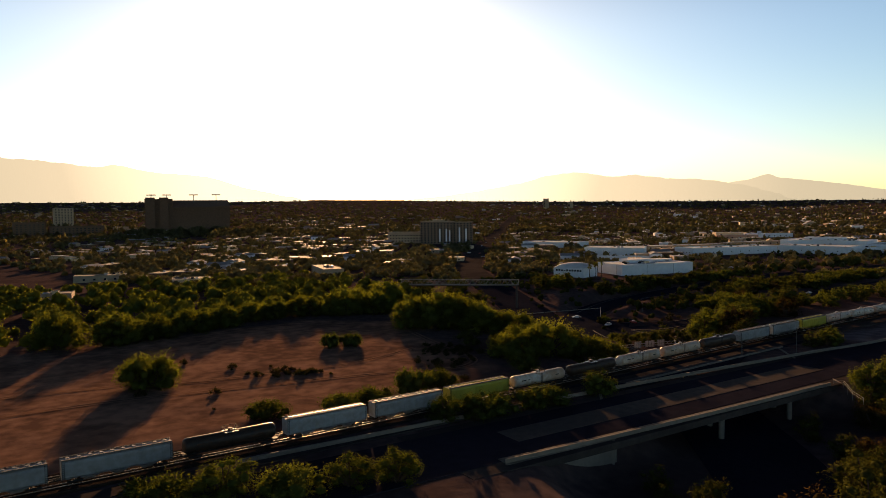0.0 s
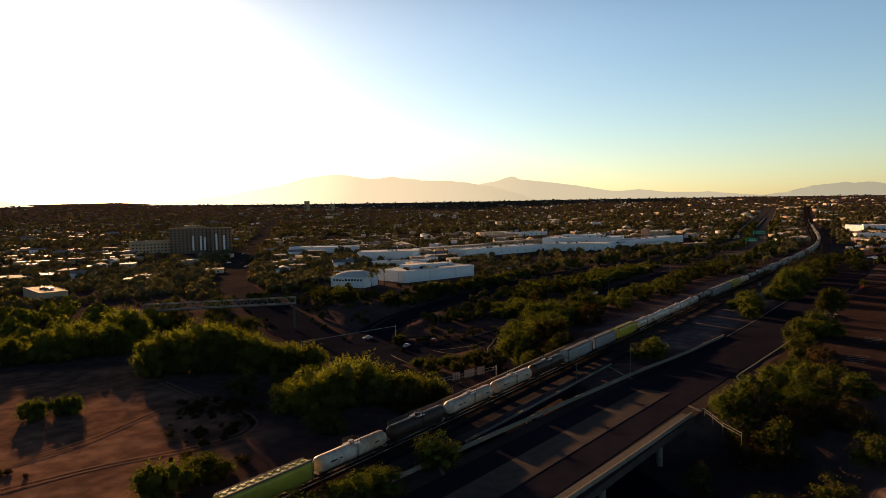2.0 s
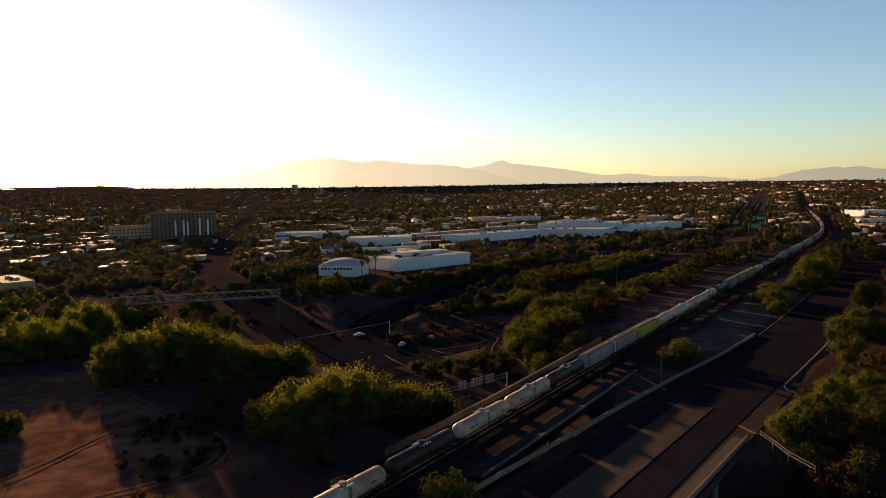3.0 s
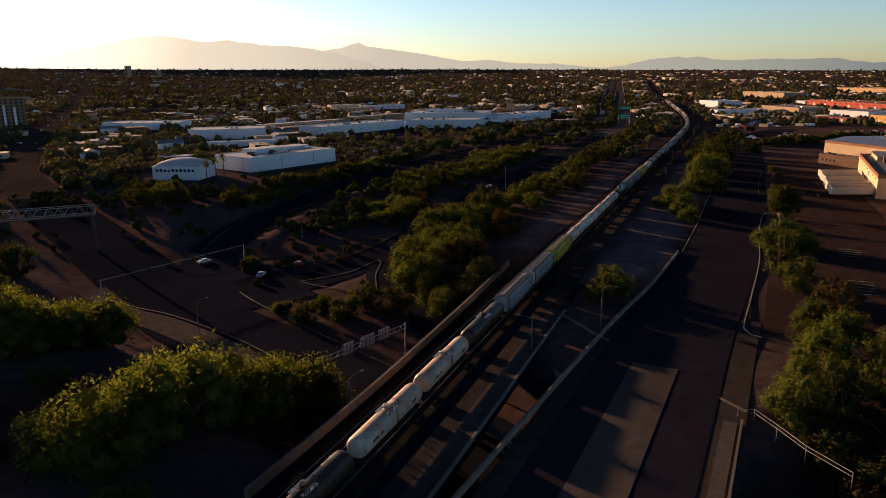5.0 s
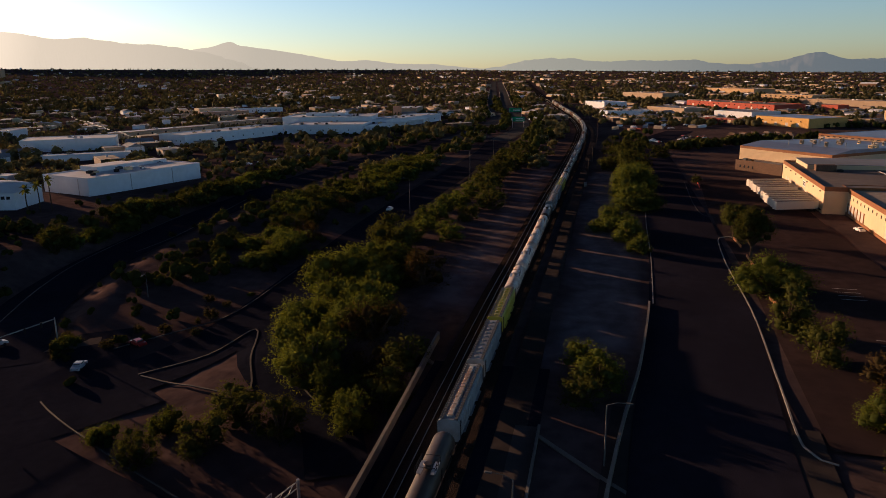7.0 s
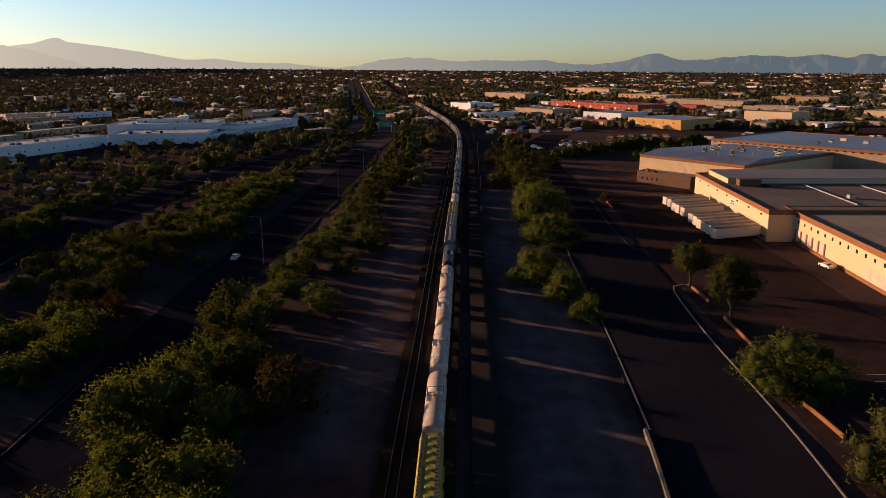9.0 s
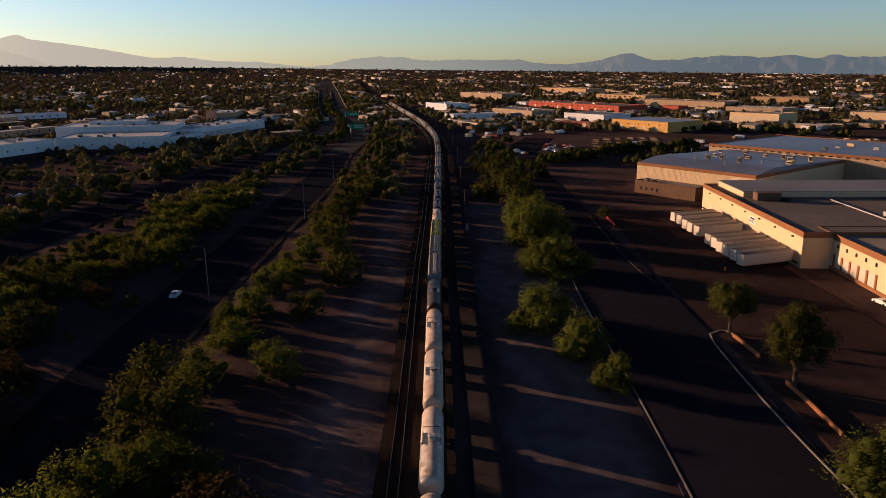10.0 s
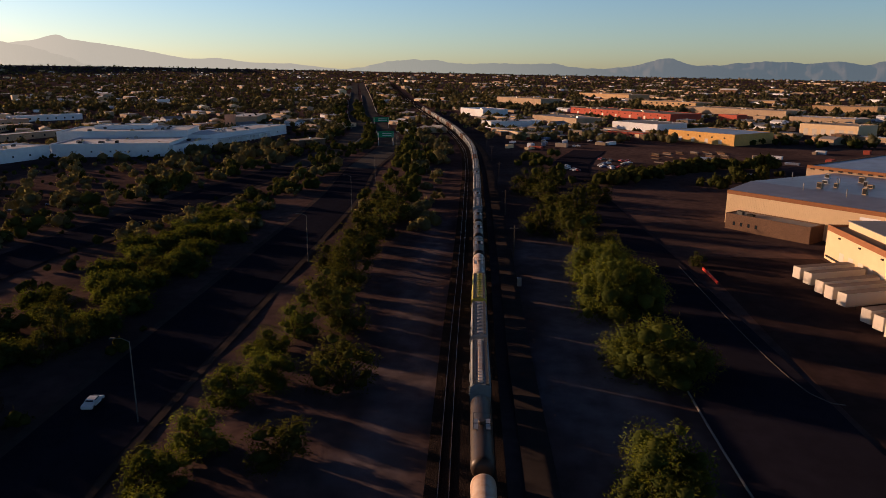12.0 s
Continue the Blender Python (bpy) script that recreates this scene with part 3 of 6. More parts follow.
def hopper_car(label, paint, roof_paint, trough, L=20.2):
    """Covered hopper: ribbed curved sides, sloping end sheets, hatches along the roof and a walkway."""
    car = thing("hopper_wagon", label, "rail wagon", group="cars of the freight train")
    prof = [(-1.25, 1.15), (-1.58, 1.6), (-1.6, 3.9), (-1.45, 4.35), (-0.8, 4.62), (0.8, 4.62), (1.45, 4.35), (1.6, 3.9), (1.58, 1.6), (1.25, 1.15)]
    xs = [(-L / 2 + 0.25, 0.42), (-L / 2 + 0.3, 1), (L / 2 - 0.3, 1), (L / 2 - 0.25, 0.42)]
    v, f = [], []
    for x, s in ((-L / 2 + 0.35, 0), (L / 2 - 0.35, 1)):
        for y, z in prof:
            v.append((x, y, z))
    n = len(prof)
    f = [(j, (j + 1) % n, n + (j + 1) % n, n + j) for j in range(n)] + [tuple(range(n))[::-1], tuple(range(n, 2 * n))]
    ribs = bmesh.new()
    ribs.from_mesh(raw("body", v, f, paint))
    for k in range(13):
        x = -L / 2 + 0.7 + k * (L - 1.4) / 12
        for s in (-1, 1):
            box(ribs, x - 0.06, s * 1.6 - 0.05, 1.6, x + 0.06, s * 1.6 + 0.06, 3.95)
    part("body", ribs, paint, car)
    for k in range(3):
        hop = bmesh.new()
        x = (k - 1) * L * 0.25
        ring = bmesh.ops.create_cone(hop, cap_ends=True, segments=4, radius1=0.9, radius2=2.6, depth=1.0, matrix=Matrix.Translation((x, 0, 0.85)) @ Matrix.Rotation(radians(45), 4, "Z"))
        part("chute", hop, paint, car)
    for s in (-1, 1):
        run = bmesh.new()
        for k in range(24):
            x = -L / 2 + 0.6 + k * (L - 1.2) / 23
            box(run, x - 0.3, s * 1.02 - 0.22, 4.72, x + 0.3, s * 1.02 + 0.22, 4.77)
        box(run, -L / 2 + 0.4, s * 1.26 - 0.03, 4.5, L / 2 - 0.4, s * 1.26 + 0.03, 4.8)
        part("walkway", run, DULL, car, "galvanised grating walkway along the roof")
    if trough:
        clamps = boxes((-L / 2 + 1, -0.34, 4.62, L / 2 - 1, 0.34, 4.82), bevel=0.08)
        for k in range(16):
            x = -L / 2 + 1.4 + k * (L - 2.8) / 15
            box(clamps, x - 0.05, -0.5, 4.62, x + 0.05, 0.5, 4.88)
        part("hatch", clamps, roof_paint, car, "long pale trough hatch")
    else:
        for k in range(10):
            x = -L / 2 + 1.5 + k * (L - 3) / 9
            h = bmesh.new()
            tube(h, (x, 0, 4.6), (x, 0, 4.84), 0.42, 0.36, n=12)
            part("hatch", h, roof_paint, car)
    for sx in (-1, 1):
        for sy in (-1, 1):
            lad = bmesh.new()
            ladder(lad, sx * (L / 2 - 0.6), sy * 1.7, 1.0, 4.6)
            part("ladder", lad, DARK, car)
        part("end_sill", boxes((sx * (L / 2 - 0.35) - 0.1, -1.5, 1.0, sx * (L / 2 - 0.35) + 0.1, 1.5, 1.25)), DARK, car)
    running_gear(car, L)
    return car


def tank_car(label, paint, band, L=20.2, R=1.6):
    """Tank wagon: a drum with domed ends, a railed platform round the manway at the middle, ladders and a sill."""
    car = thing("tank_wagon", label, "rail wagon", group="cars of the freight train")
    v, f, N = [], [], 24
    prof = [(-L / 2 + 0.35, 0.02), (-L / 2 + 0.42, R * 0.5), (-L / 2 + 0.62, R * 0.8), (-L / 2 + 1.0, R * 0.97), (-L / 2 + 1.5, R), (-L / 6, R), (L / 6, R), (L / 2 - 1.5, R), (L / 2 - 1.0, R * 0.97), (L / 2 - 0.62, R * 0.8), (L / 2 - 0.42, R * 0.5), (L / 2 - 0.35, 0.02)]
    for x, r in prof:
        v += [(x, r * math.cos(2 * math.pi * k / N), 2.75 + r * math.sin(2 * math.pi * k / N)) for k in range(N)]
    for i in range(len(prof) - 1):
        f += [(i * N + k, (i + 1) * N + k, (i + 1) * N + (k + 1) % N, i * N + (k + 1) % N) for k in range(N)]
    seams = bmesh.new()
    seams.from_mesh(raw("tank", v, f, paint))
    for x in (-L / 2 + 1.5, -L / 4, L / 4, L / 2 - 1.5):
        tube(seams, (x - 0.05, 0, 2.75), (x + 0.05, 0, 2.75), R + 0.02, n=24, caps=False)
    part("tank", seams, paint, car, smooth=True)
    man = bmesh.new()
    tube(man, (0, 0, 4.2), (0, 0, 4.75), 0.5, n=14)
    tube(man, (0, 0, 4.75), (0, 0, 4.85), 0.58, 0.5, n=14)
    part("manway", man, paint, car)
    for s in (-1, 1):
        part("platform", boxes((-1.5, s * 1.2, 4.2, 1.5, s * 0.55, 4.26)), GALV, car)
    rail = bmesh.new()
    for sy in (-1.2, 1.2):
        for x in (-1.5, -0.5, 0.5, 1.5):
            box(rail, x - 0.03, sy - 0.03, 4.2, x + 0.03, sy + 0.03, 5.15)
        for z in (4.7, 5.12):
            box(rail, -1.5, sy - 0.03, z, 1.5, sy + 0.03, z + 0.05)
    for x in (-1.5, 1.5):
        box(rail, x - 0.03, -1.2, 5.12, x + 0.03, 1.2, 5.17)
    part("railing", rail, DARK, car)
    for s in (-1.72, 1.72):
        lad = bmesh.new()
        ladder(lad, 0, s, 1.0, 4.3)
        part("ladder", lad, DARK, car)
    part("underframe", boxes((-L / 2 + 0.2, -0.45, 0.85, L / 2 - 0.2, 0.45, 1.15), (-L / 2 + 0.2, -1.4, 0.95, -L / 2 + 1.6, 1.4, 1.15), (L / 2 - 1.6, -1.4, 0.95, L / 2 - 0.2, 1.4, 1.15)), DARK, car)
    for sy in (-1, 1):
        for x, w in ((-6.5, 1.6), (-4.6, 0.7), (6.0, 1.2)):
            part("marking", boxes((x - w / 2, sy * 1.6 - 0.03, 2.9, x + w / 2, sy * 1.6 + 0.03, 3.15)), band, car)
    running_gear(car, L)
    return car


PITCH, NOSE = 21.7, 485.0
rail_len = np.concatenate([[0], np.cumsum(np.linalg.norm(np.diff(RAIL, axis=0), axis=1))])
rail_nose = np.interp(NOSE, RAIL[:, 0], rail_len)


def rail_pose(k):
    """Pose of the k-th wagon behind the white tank, which has number 0."""
    s = rail_nose - PITCH * (k + 0.5)
    p, q = [np.array([np.interp(s + d, rail_len, RAIL[:, i]) for i in (0, 1)]) for d in (-7, 7)]
    c = (p + q) / 2
    return pose(c[0], c[1], max(0, ground_z(*c)) + 0.68, 0, 0, math.degrees(math.atan2(q[1] - p[1], q[0] - p[0])))


KINDS = {
    "G": hopper_car("grey covered hopper wagon with a row of round hatches", CAR_GREY, CAR_GREY, False),
    "T": hopper_car("grey hopper wagon with a long white trough hatch", CAR_GREY, CAR_WHITE, True),
    "Y": hopper_car("yellow covered hopper wagon with walkways on the roof", CAR_YELLOW, CAR_YELLOW, False),
    "R": hopper_car("rust brown covered hopper wagon", CAR_RUST, CAR_RUST, False),
    "W": tank_car("white tank wagon with a railed platform on top", CAR_WHITE, DARK),
    "B": tank_car("black tank wagon with rusty stains", CAR_BLACK, RUSTY),
}
AHEAD = "BBBTBGGBGGRGGGTGGRGGGGRRGGGRGGGRRGGRG"
BEHIND = "WYGTBWWWWYGTBWWBWYGTBGGTBGGRGGTBGRGG"
placed = set()
for k, c in [(-i - 1, c) for i, c in enumerate(AHEAD)] + list(enumerate(BEHIND)):
    if c in placed:
        copy_thing(KINDS[c], rail_pose(k))
    else:
        KINDS[c].matrix_basis = rail_pose(k)
        placed.add(c)


# ---- buildings ----
def building(name, label, category, at, size, wall, roof, turn=0.0, parapet=0.6, fascia=None, units=0, windows=(), doors=(), group="", seed=1):
    """A flat-roofed block of size (x, y, height) round `at`; windows and doors: rows of (side, count, z0, z1, width, from, to)."""
    rnd = random.Random(seed)
    sx, sy, h = size
    z = ground_z(*at)
    b = thing(name, label, category, (at[0], at[1], z), turn, group)
    X, Y = sx / 2, sy / 2
    part("wall", boxes((-X, -Y, -0.6, X, Y, h - parapet)), wall, b)
    part("roof", boxes((-X + 0.3, -Y + 0.3, h - parapet, X - 0.3, Y - 0.3, h - parapet + 0.12)), roof, b)
    t = 0.3
    part("parapet", boxes((-X - 0.06, -Y - 0.06, h - parapet - (0.9 if fascia else 0), X + 0.06, -Y + t, h), (-X - 0.06, Y - t, h - parapet - (0.9 if fascia else 0), X + 0.06, Y + 0.06, h),
                          (-X - 0.06, -Y + t, h - parapet - (0.9 if fascia else 0), -X + t, Y - t, h), (X - t, -Y + t, h - parapet - (0.9 if fascia else 0), X + 0.06, Y - t, h)), fascia or wall, b)
    for _ in range(units):
        u, v = rnd.uniform(-X * 0.8, X * 0.8), rnd.uniform(-Y * 0.7, Y * 0.7)
        w, d, k = rnd.uniform(0.8, 1.7), rnd.uniform(0.7, 1.3), rnd.uniform(0.9, 1.7)
        un = part("roof_unit", boxes((u - w, v - d, h - parapet + 0.1, u + w, v + d, h - parapet + k), bevel=0.06), rnd.choice((GALV, DULL, CREAM, DARK)), b)
        f = bmesh.new()
        tube(f, (u, v, h - parapet + k), (u, v, h - parapet + k + 0.15), min(w, d) * 0.7, n=12)
        part("fan_guard", f, DARK, un)
    for rows, nm, mat in ((windows, "window", GLASS), (doors, "door", TRAILER)):
        for side, count, z0, z1, w, lo, hi in rows:
            for i in range(count):
                c = lo + (hi - lo) * ((i + 0.5) / count)
                if side in "ns":
                    y = Y if side == "n" else -Y
                    q = (c - w / 2, y - 0.06, z0, c + w / 2, y + 0.04, z1)
                else:
                    x = X if side == "e" else -X
                    q = (x - 0.06, c - w / 2, z0, x + 0.04, c + w / 2, z1)
                part(nm, boxes(q), mat, b)
    return b


# dock warehouse beside the street, two wings
wing_a = building("warehouse", "cream dock warehouse with a brown steel fascia", "warehouse", (465.5, 27.5), (83, 76, 10.0), CREAM, ROOF_D, parapet=0.7, fascia=BROWN, units=2, seed=3,
                  doors=(("n", 13, 1.2, 3.8, 2.6, -36, 34),))
part("clerestory", boxes((15, -37, 9.3, 40, 33, 11.3)), CREAM, wing_a, "raised cream roof storey")
part("clerestory_roof", boxes((14.6, -37.2, 11.3, 40.4, 33.3, 11.5)), ROOF_G, wing_a, "dark grey roof of the upper storey")
part("cooling_unit", boxes((8, 23, 9.4, 12, 31, 12.0), bevel=0.1), BRICK, wing_a, "dark rooftop housing")
part("roof_pipe", boxes((-30, 6, 9.45, 14, 6.4, 9.8), (-20, -14, 9.45, 14, -13.6, 9.8)), GALV, wing_a)
for k in range(7):
    part("wall_lamp", boxes((-36 + k * 11.5, 38.0, 7.4, -35.2 + k * 11.5, 38.4, 7.8)), DARK, wing_a)
part("sign_board", boxes((-9.4, 38.0, 4.9, -4.6, 38.06, 7.2)), WHITE, wing_a, "white sign board on the wall")
part("lettering_bar", boxes((-8.8, 38.06, 6.3, -5.4, 38.09, 6.8)), DARK, wing_a)
words = bpy.data.curves.new("lettering", "FONT")
words.body, words.size, words.align_x, words.extrude = "OFFICE", 1.35, "CENTER", 0.02
words.materials.append(DARK)
words_ob = new("lettering", words)
words_ob.parent = wing_a
words_ob.matrix_local = pose(-7.0, 38.09, 5.1, 90, 0, 180)
part("dock_bumper", boxes((-40, 38.0, 0.9, 40, 38.5, 1.3)), DARK, wing_a)
wing_b = building("warehouse", "cream warehouse wing with square windows and dock doors", "warehouse", (396.5, 17.5), (74, 80, 9.6), CREAM, ROOF_T, parapet=0.7, fascia=BROWN, units=5, seed=4,
                  windows=(("n", 16, 6.2, 7.2, 0.9, -36, 36),), doors=(("n", 5, 0.9, 4.2, 2.5, -34, -16), ("n", 6, 0.9, 4.2, 2.5, 6, 30)))
for k in range(6):
    part("dock_frame", boxes((5.6 + k * 4.0, 40.0, 0.9, 6.3 + k * 4.0, 40.2, 4.4)), BROWN, wing_b, "orange-brown frame beside a dock door")
part("dock_base", boxes((-36, 40.0, 0.0, 33, 40.3, 0.9)), BROWN, wing_b)
part("roof_housing", boxes((-30, 18, 8.9, -27, 21, 11.2), bevel=0.08), GALV, wing_b, "pale rooftop plant housing")
wing_c = building("warehouse", "ribbed metal warehouse with a brown fascia", "warehouse", (560.2, 31.7), (56, 77, 12.0), CREAM, ROOF_B, turn=39.8, parapet=0.5, fascia=BROWN, units=0, seed=5)
v = [(-28, 38, 12), (28, 38, 12), (28, 24, 13.9), (-28, 24, 13.9), (28, -38, 12.1), (-28, -38, 12.1)]
part("pitched_roof", raw("pitched_roof", v, [(3, 2, 1, 0), (5, 4, 2, 3), (0, 5, 3), (1, 2, 4)], ROOF_B), ROOF_B, wing_c, "pale blue-grey weathered metal roof")
part("lettering_bar", boxes((-24, 38.5, 8.6, -18, 38.56, 9.6)), WHITE, wing_c, "small pale sign with dark lettering")
urnd = random.Random(9)
for k in range(15):
    x, y = urnd.uniform(-25, 26), urnd.uniform(-18, 30)
    zr = 13.9 - (24 - y) * 0.029 if y < 24 else 13.9 - (y - 24) * 0.135
    w, hh = urnd.uniform(0.6, 1.3), urnd.uniform(1.2, 2.4)
    u = part("roof_unit", boxes((x - w, y - w * 0.8, zr - 0.2, x + w, y + w * 0.8, zr + hh), bevel=0.06), (GALV, CREAM, TAN)[k % 3], wing_c)
    part("unit_grille", boxes((x - w * 0.8, y + w * 0.8, zr + 0.3, x + w * 0.8, y + w * 0.8 + 0.05, zr + hh - 0.3)), DARK, u)
for k in range(6):
    x, y = urnd.uniform(-20, 24), urnd.uniform(0, 28)
    pp = bmesh.new()
    tube(pp, (x, y, 12), (x, y, 16), 0.16, n=8)
    part("vent_pipe", pp, KERB, wing_c)
ribs = bmesh.new()
for k in range(92):
    box(ribs, -27.5 + k * 0.6, 38.5, 0, -27.35 + k * 0.6, 38.54, 10.4)
part("wall_ribs", ribs, CREAM, wing_c)
wing_d = building("warehouse", "large metal warehouse with a pale weathered roof", "warehouse", (593.5, -38.6), (120, 74, 14.2), TAN, ROOF_B, turn=39.8, parapet=0.5, fascia=BROWN, units=6, seed=7)
building("storefront", "low brown clad annex beside the warehouse", "annex", (538.5, 69.2), (30, 8.4, 5.4), BRICK, ROOF_G, turn=39.8, parapet=0.5, units=2, seed=6, windows=(("n", 4, 1.5, 2.8, 0.9, 2, 13),))
for k in range(30):
    part("vent", boxes((-58 + k * 3.95, 37.06, 12.5, -56.2 + k * 3.95, 37.16, 13.1)), DARK, wing_d)


def trailer():
    """A white box semi-trailer with doors, landing legs and a tandem axle."""
    t = thing("semi_trailer", "white box semi-trailer backed against a loading dock", "trailer", group="trailers at the dock")
    ribs = boxes((-1.32, 0, 1.15, 1.32, 16.6, 4.15), bevel=0.05)
    for s in (-1, 1):
        part("side_rail", boxes((s * 1.33 - 0.03, 0.2, 1.1, s * 1.33 + 0.03, 16.4, 1.35)), GALV, t)
    part("box", ribs, TRAILER, t)
    # the trailer top's darker tone stands in for raking light on it
    part("roof_skin", boxes((-1.22, 0.1, 4.15, 1.22, 16.5, 4.18)), ROOF_D, t, "grey-brown roof skin darkened for raking light")
    part("front_panel", boxes((-1.1, 16.6, 1.5, 1.1, 16.64, 3.8)), TRAILER, t)
    part("underframe", boxes((-0.6, 0.4, 0.95, 0.6, 16.2, 1.15)), DARK, t)
    for s in (-1, 1):
        part("landing_leg", boxes((s * 0.9 - 0.08, 13.2, 0.0, s * 0.9 + 0.08, 13.4, 1.1)), DARK, t)
        for y in (1.4, 2.7):
            w = bmesh.new()
            tube(w, (s * 0.75, y, 0.5), (s * 1.22, y, 0.5), 0.5, n=14)
            part("wheel", w, RUBBER, t)
    return t


first = trailer()
dock = [428.6, 433.2, 437.8, 442.4, 447, 451.6, 463.2, 468.0, 472.6, 480.2, 485]
first.matrix_basis = pose(dock[0], 66.6, 0.1, 0, 0, 21)
for i, x in enumerate(dock[1:]):
    copy_thing(first, pose(x, 66.4 + (x - 430) * 0.03 + (i * 37 % 5) * 0.15, 0.1, 0, 0, 19.5 + (i % 3 - 1) * 0.8))

# pale halls north of the freeway
long_hall = building("warehouse", "long white warehouse with a flat white roof", "warehouse", (434, 379), (64, 34, 8.2), WHITE, ROOF_W, turn=-14, parapet=0.5, units=8, seed=11)
part("roof_storey", boxes((-14, 2, 7.8, 9, 15, 10.2)), WHITE, long_hall, "raised white roof storey")
part("roof_storey", boxes((12, 6, 7.8, 30, 16, 9.4)), WHITE, long_hall, "raised white roof storey")
part("downpipe", boxes((-32.2, -10, 0, -32.0, -9.7, 7.6), (-10, -17.2, 0, -9.7, -17.0, 7.6), (14, -17.2, 0, 14.3, -17.0, 7.6)), GALV, long_hall)
building("warehouse", "white flat-roofed warehouse with roof units", "warehouse", (578, 546), (63, 36, 8.5), WHITE, ROOF_W, turn=-53, parapet=0.5, units=4, seed=12)
building("warehouse", "low white canopy building beside a warehouse", "warehouse", (522, 482), (53, 9, 4.2), WHITE, ROOF_W, turn=-50, parapet=0.4, units=1, seed=13)
building("shop", "white shop row with uneven parapets", "shop", (628, 700), (34, 80, 7.0), WHITE, ROOF_W, turn=18, parapet=0.8, units=3, seed=14)
building("shop", "low shop with a pale canopy roof", "shop", (428, 456), (10, 20, 3.6), WHITE, ROOF_W, turn=16, parapet=0.3, seed=15)
building("shop", "low shop with tan walls and a dark sign", "shop", (520, 610), (14, 34, 4.6), TAN, ROOF_T, turn=30, parapet=0.3, units=2, seed=16)
for k, (cx, cy, sx, sy, h, tn) in enumerate([(670, 472.5, 110, 30, 8.0, -14.6), (753, 414.5, 52, 72, 8.2, 12), (853, 376, 114, 30, 8.0, -12.3), (806, 436, 50, 88, 11.4, 14), (767, 382, 58, 26, 6.6, -6)]):
    building("office_block", "white low office block with stepped flat roofs", "office", (cx, cy), (sx, sy, h), WHITE, ROOF_W, turn=tn, parapet=0.7, units=10, seed=20 + k,
             windows=(("s", 8, 2.6, 3.6, 1.2, -sx * 0.42, sx * 0.42), ("w", 5, 2.6, 3.6, 1.0, -sy * 0.4, sy * 0.4)), group="white office blocks")
building("office_block", "white raised storey over a low office block", "office", (818, 446), (22, 40, 13.4), WHITE, ROOF_W, turn=14, parapet=0.5, units=3, seed=27, group="white office blocks")
arcade = thing("arcade", "shaded colonnade along a white office block", "arcade", (822, 366, ground_z(822, 366)), -12.3)
part("canopy", boxes((-46, -3.5, 4.2, 52, 1.5, 4.7)), WHITE, arcade)
for k in range(17):
    part("column", boxes((-45 + k * 6 - 0.3, -3.3, -0.3, -45 + k * 6 + 0.3, -2.7, 4.2)), WHITE, arcade)
building("tower", "terracotta stair tower lit by the low sun", "tower", (936, 411), (9, 9, 14), TERRA, ROOF_T, turn=14, parapet=0.5, seed=28, windows=(("n", 2, 5, 7, 1.2, -3, 3), ("w", 2, 5, 7, 1.2, -3, 3)))
for k, (x, y, sx, sy, h, wl_, tn) in enumerate(((930, 640, 60, 14, 6.5, TERRA, -38), (985, 690, 46, 20, 7, CREAM, -38), (1010, 640, 70, 12, 6, WHITE, -38), (880, 600, 34, 12, 5, CREAM, 14), (700, 560, 120, 16, 5, TAN, -16), (820, 540, 90, 14, 5, TAN, -16), (1010, 420, 60, 26, 9, TAN, 10))):
    building("school_block", "low stucco block behind the white offices", "building", (x, y), (sx, sy, h), wl_, ROOF_W, turn=tn, parapet=0.4, units=4, seed=140 + k, windows=(("w", 4, 1.6, 3.2, 1.6, -sy * 0.4, sy * 0.4), ("s", 7, 1.6, 3.2, 1.6, -sx * 0.42, sx * 0.42)))

# hall with a barrel roof
hall = thing("hall", "white hall with a shallow domed roof and a mural band", "hall", (371, 391, ground_z(371, 391)), 18)
part("wall", boxes((-11, -12.5, -0.6, 11, 12.5, 7.0)), WHITE, hall)
v, f = [], []
NX, NY = 12, 12
for i in range(NX + 1):
    for j in range(NY + 1):
        x, y = -11.3 + 22.6 * i / NX, -12.8 + 25.6 * j / NY
        v.append((x, y, 7.0 + 3.6 * (1 - (x / 11.31) ** 2) ** 0.6 * (1 - (y / 12.81) ** 2) ** 0.5))
f = [(i * (NY + 1) + j, (i + 1) * (NY + 1) + j, (i + 1) * (NY + 1) + j + 1, i * (NY + 1) + j + 1) for i in range(NX) for j in range(NY)]
part("roof", raw("roof", v, f, ROOF_W, True), ROOF_W, hall, "white coated domed roof")
rnd = random.Random(5)
for k in range(10):
    y = -10 + k * 2.2
    part("mural_panel", boxes((-11.06, y - 0.8, 4.4, -10.98, y + 0.7, 5.2 + rnd.uniform(0, 0.7))), DARK, hall)

# flats, stadium and towers
flats = thing("apartment_building", "nine-storey dark brick apartment block with white bays", "apartment building", (561, 860, ground_z(561, 860)), -34)
part("wall", boxes((-38, -10, -1, 12, 10, 32), (12, -16, -1, 38, 10, 31)), UMBER, flats)
part("parapet", boxes((-38.4, -10.4, 32, 12, -9.4, 33), (12, -16.4, 31, 38.4, -15.4, 32)), TAN, flats)
part("stair_tower", boxes((-20, -6, 32, -8, 6, 36), bevel=0.1), TAN, flats)
for fl in range(9):
    for k in range(16):
        x = -36 + k * 4.75
        yy = -10.1 if x < 11 else -16.1
        part("window", boxes((x - 1.0, yy, 1.3 + fl * 3.4, x + 1.0, yy + 0.2, 3.2 + fl * 3.4)), GLASS, flats)
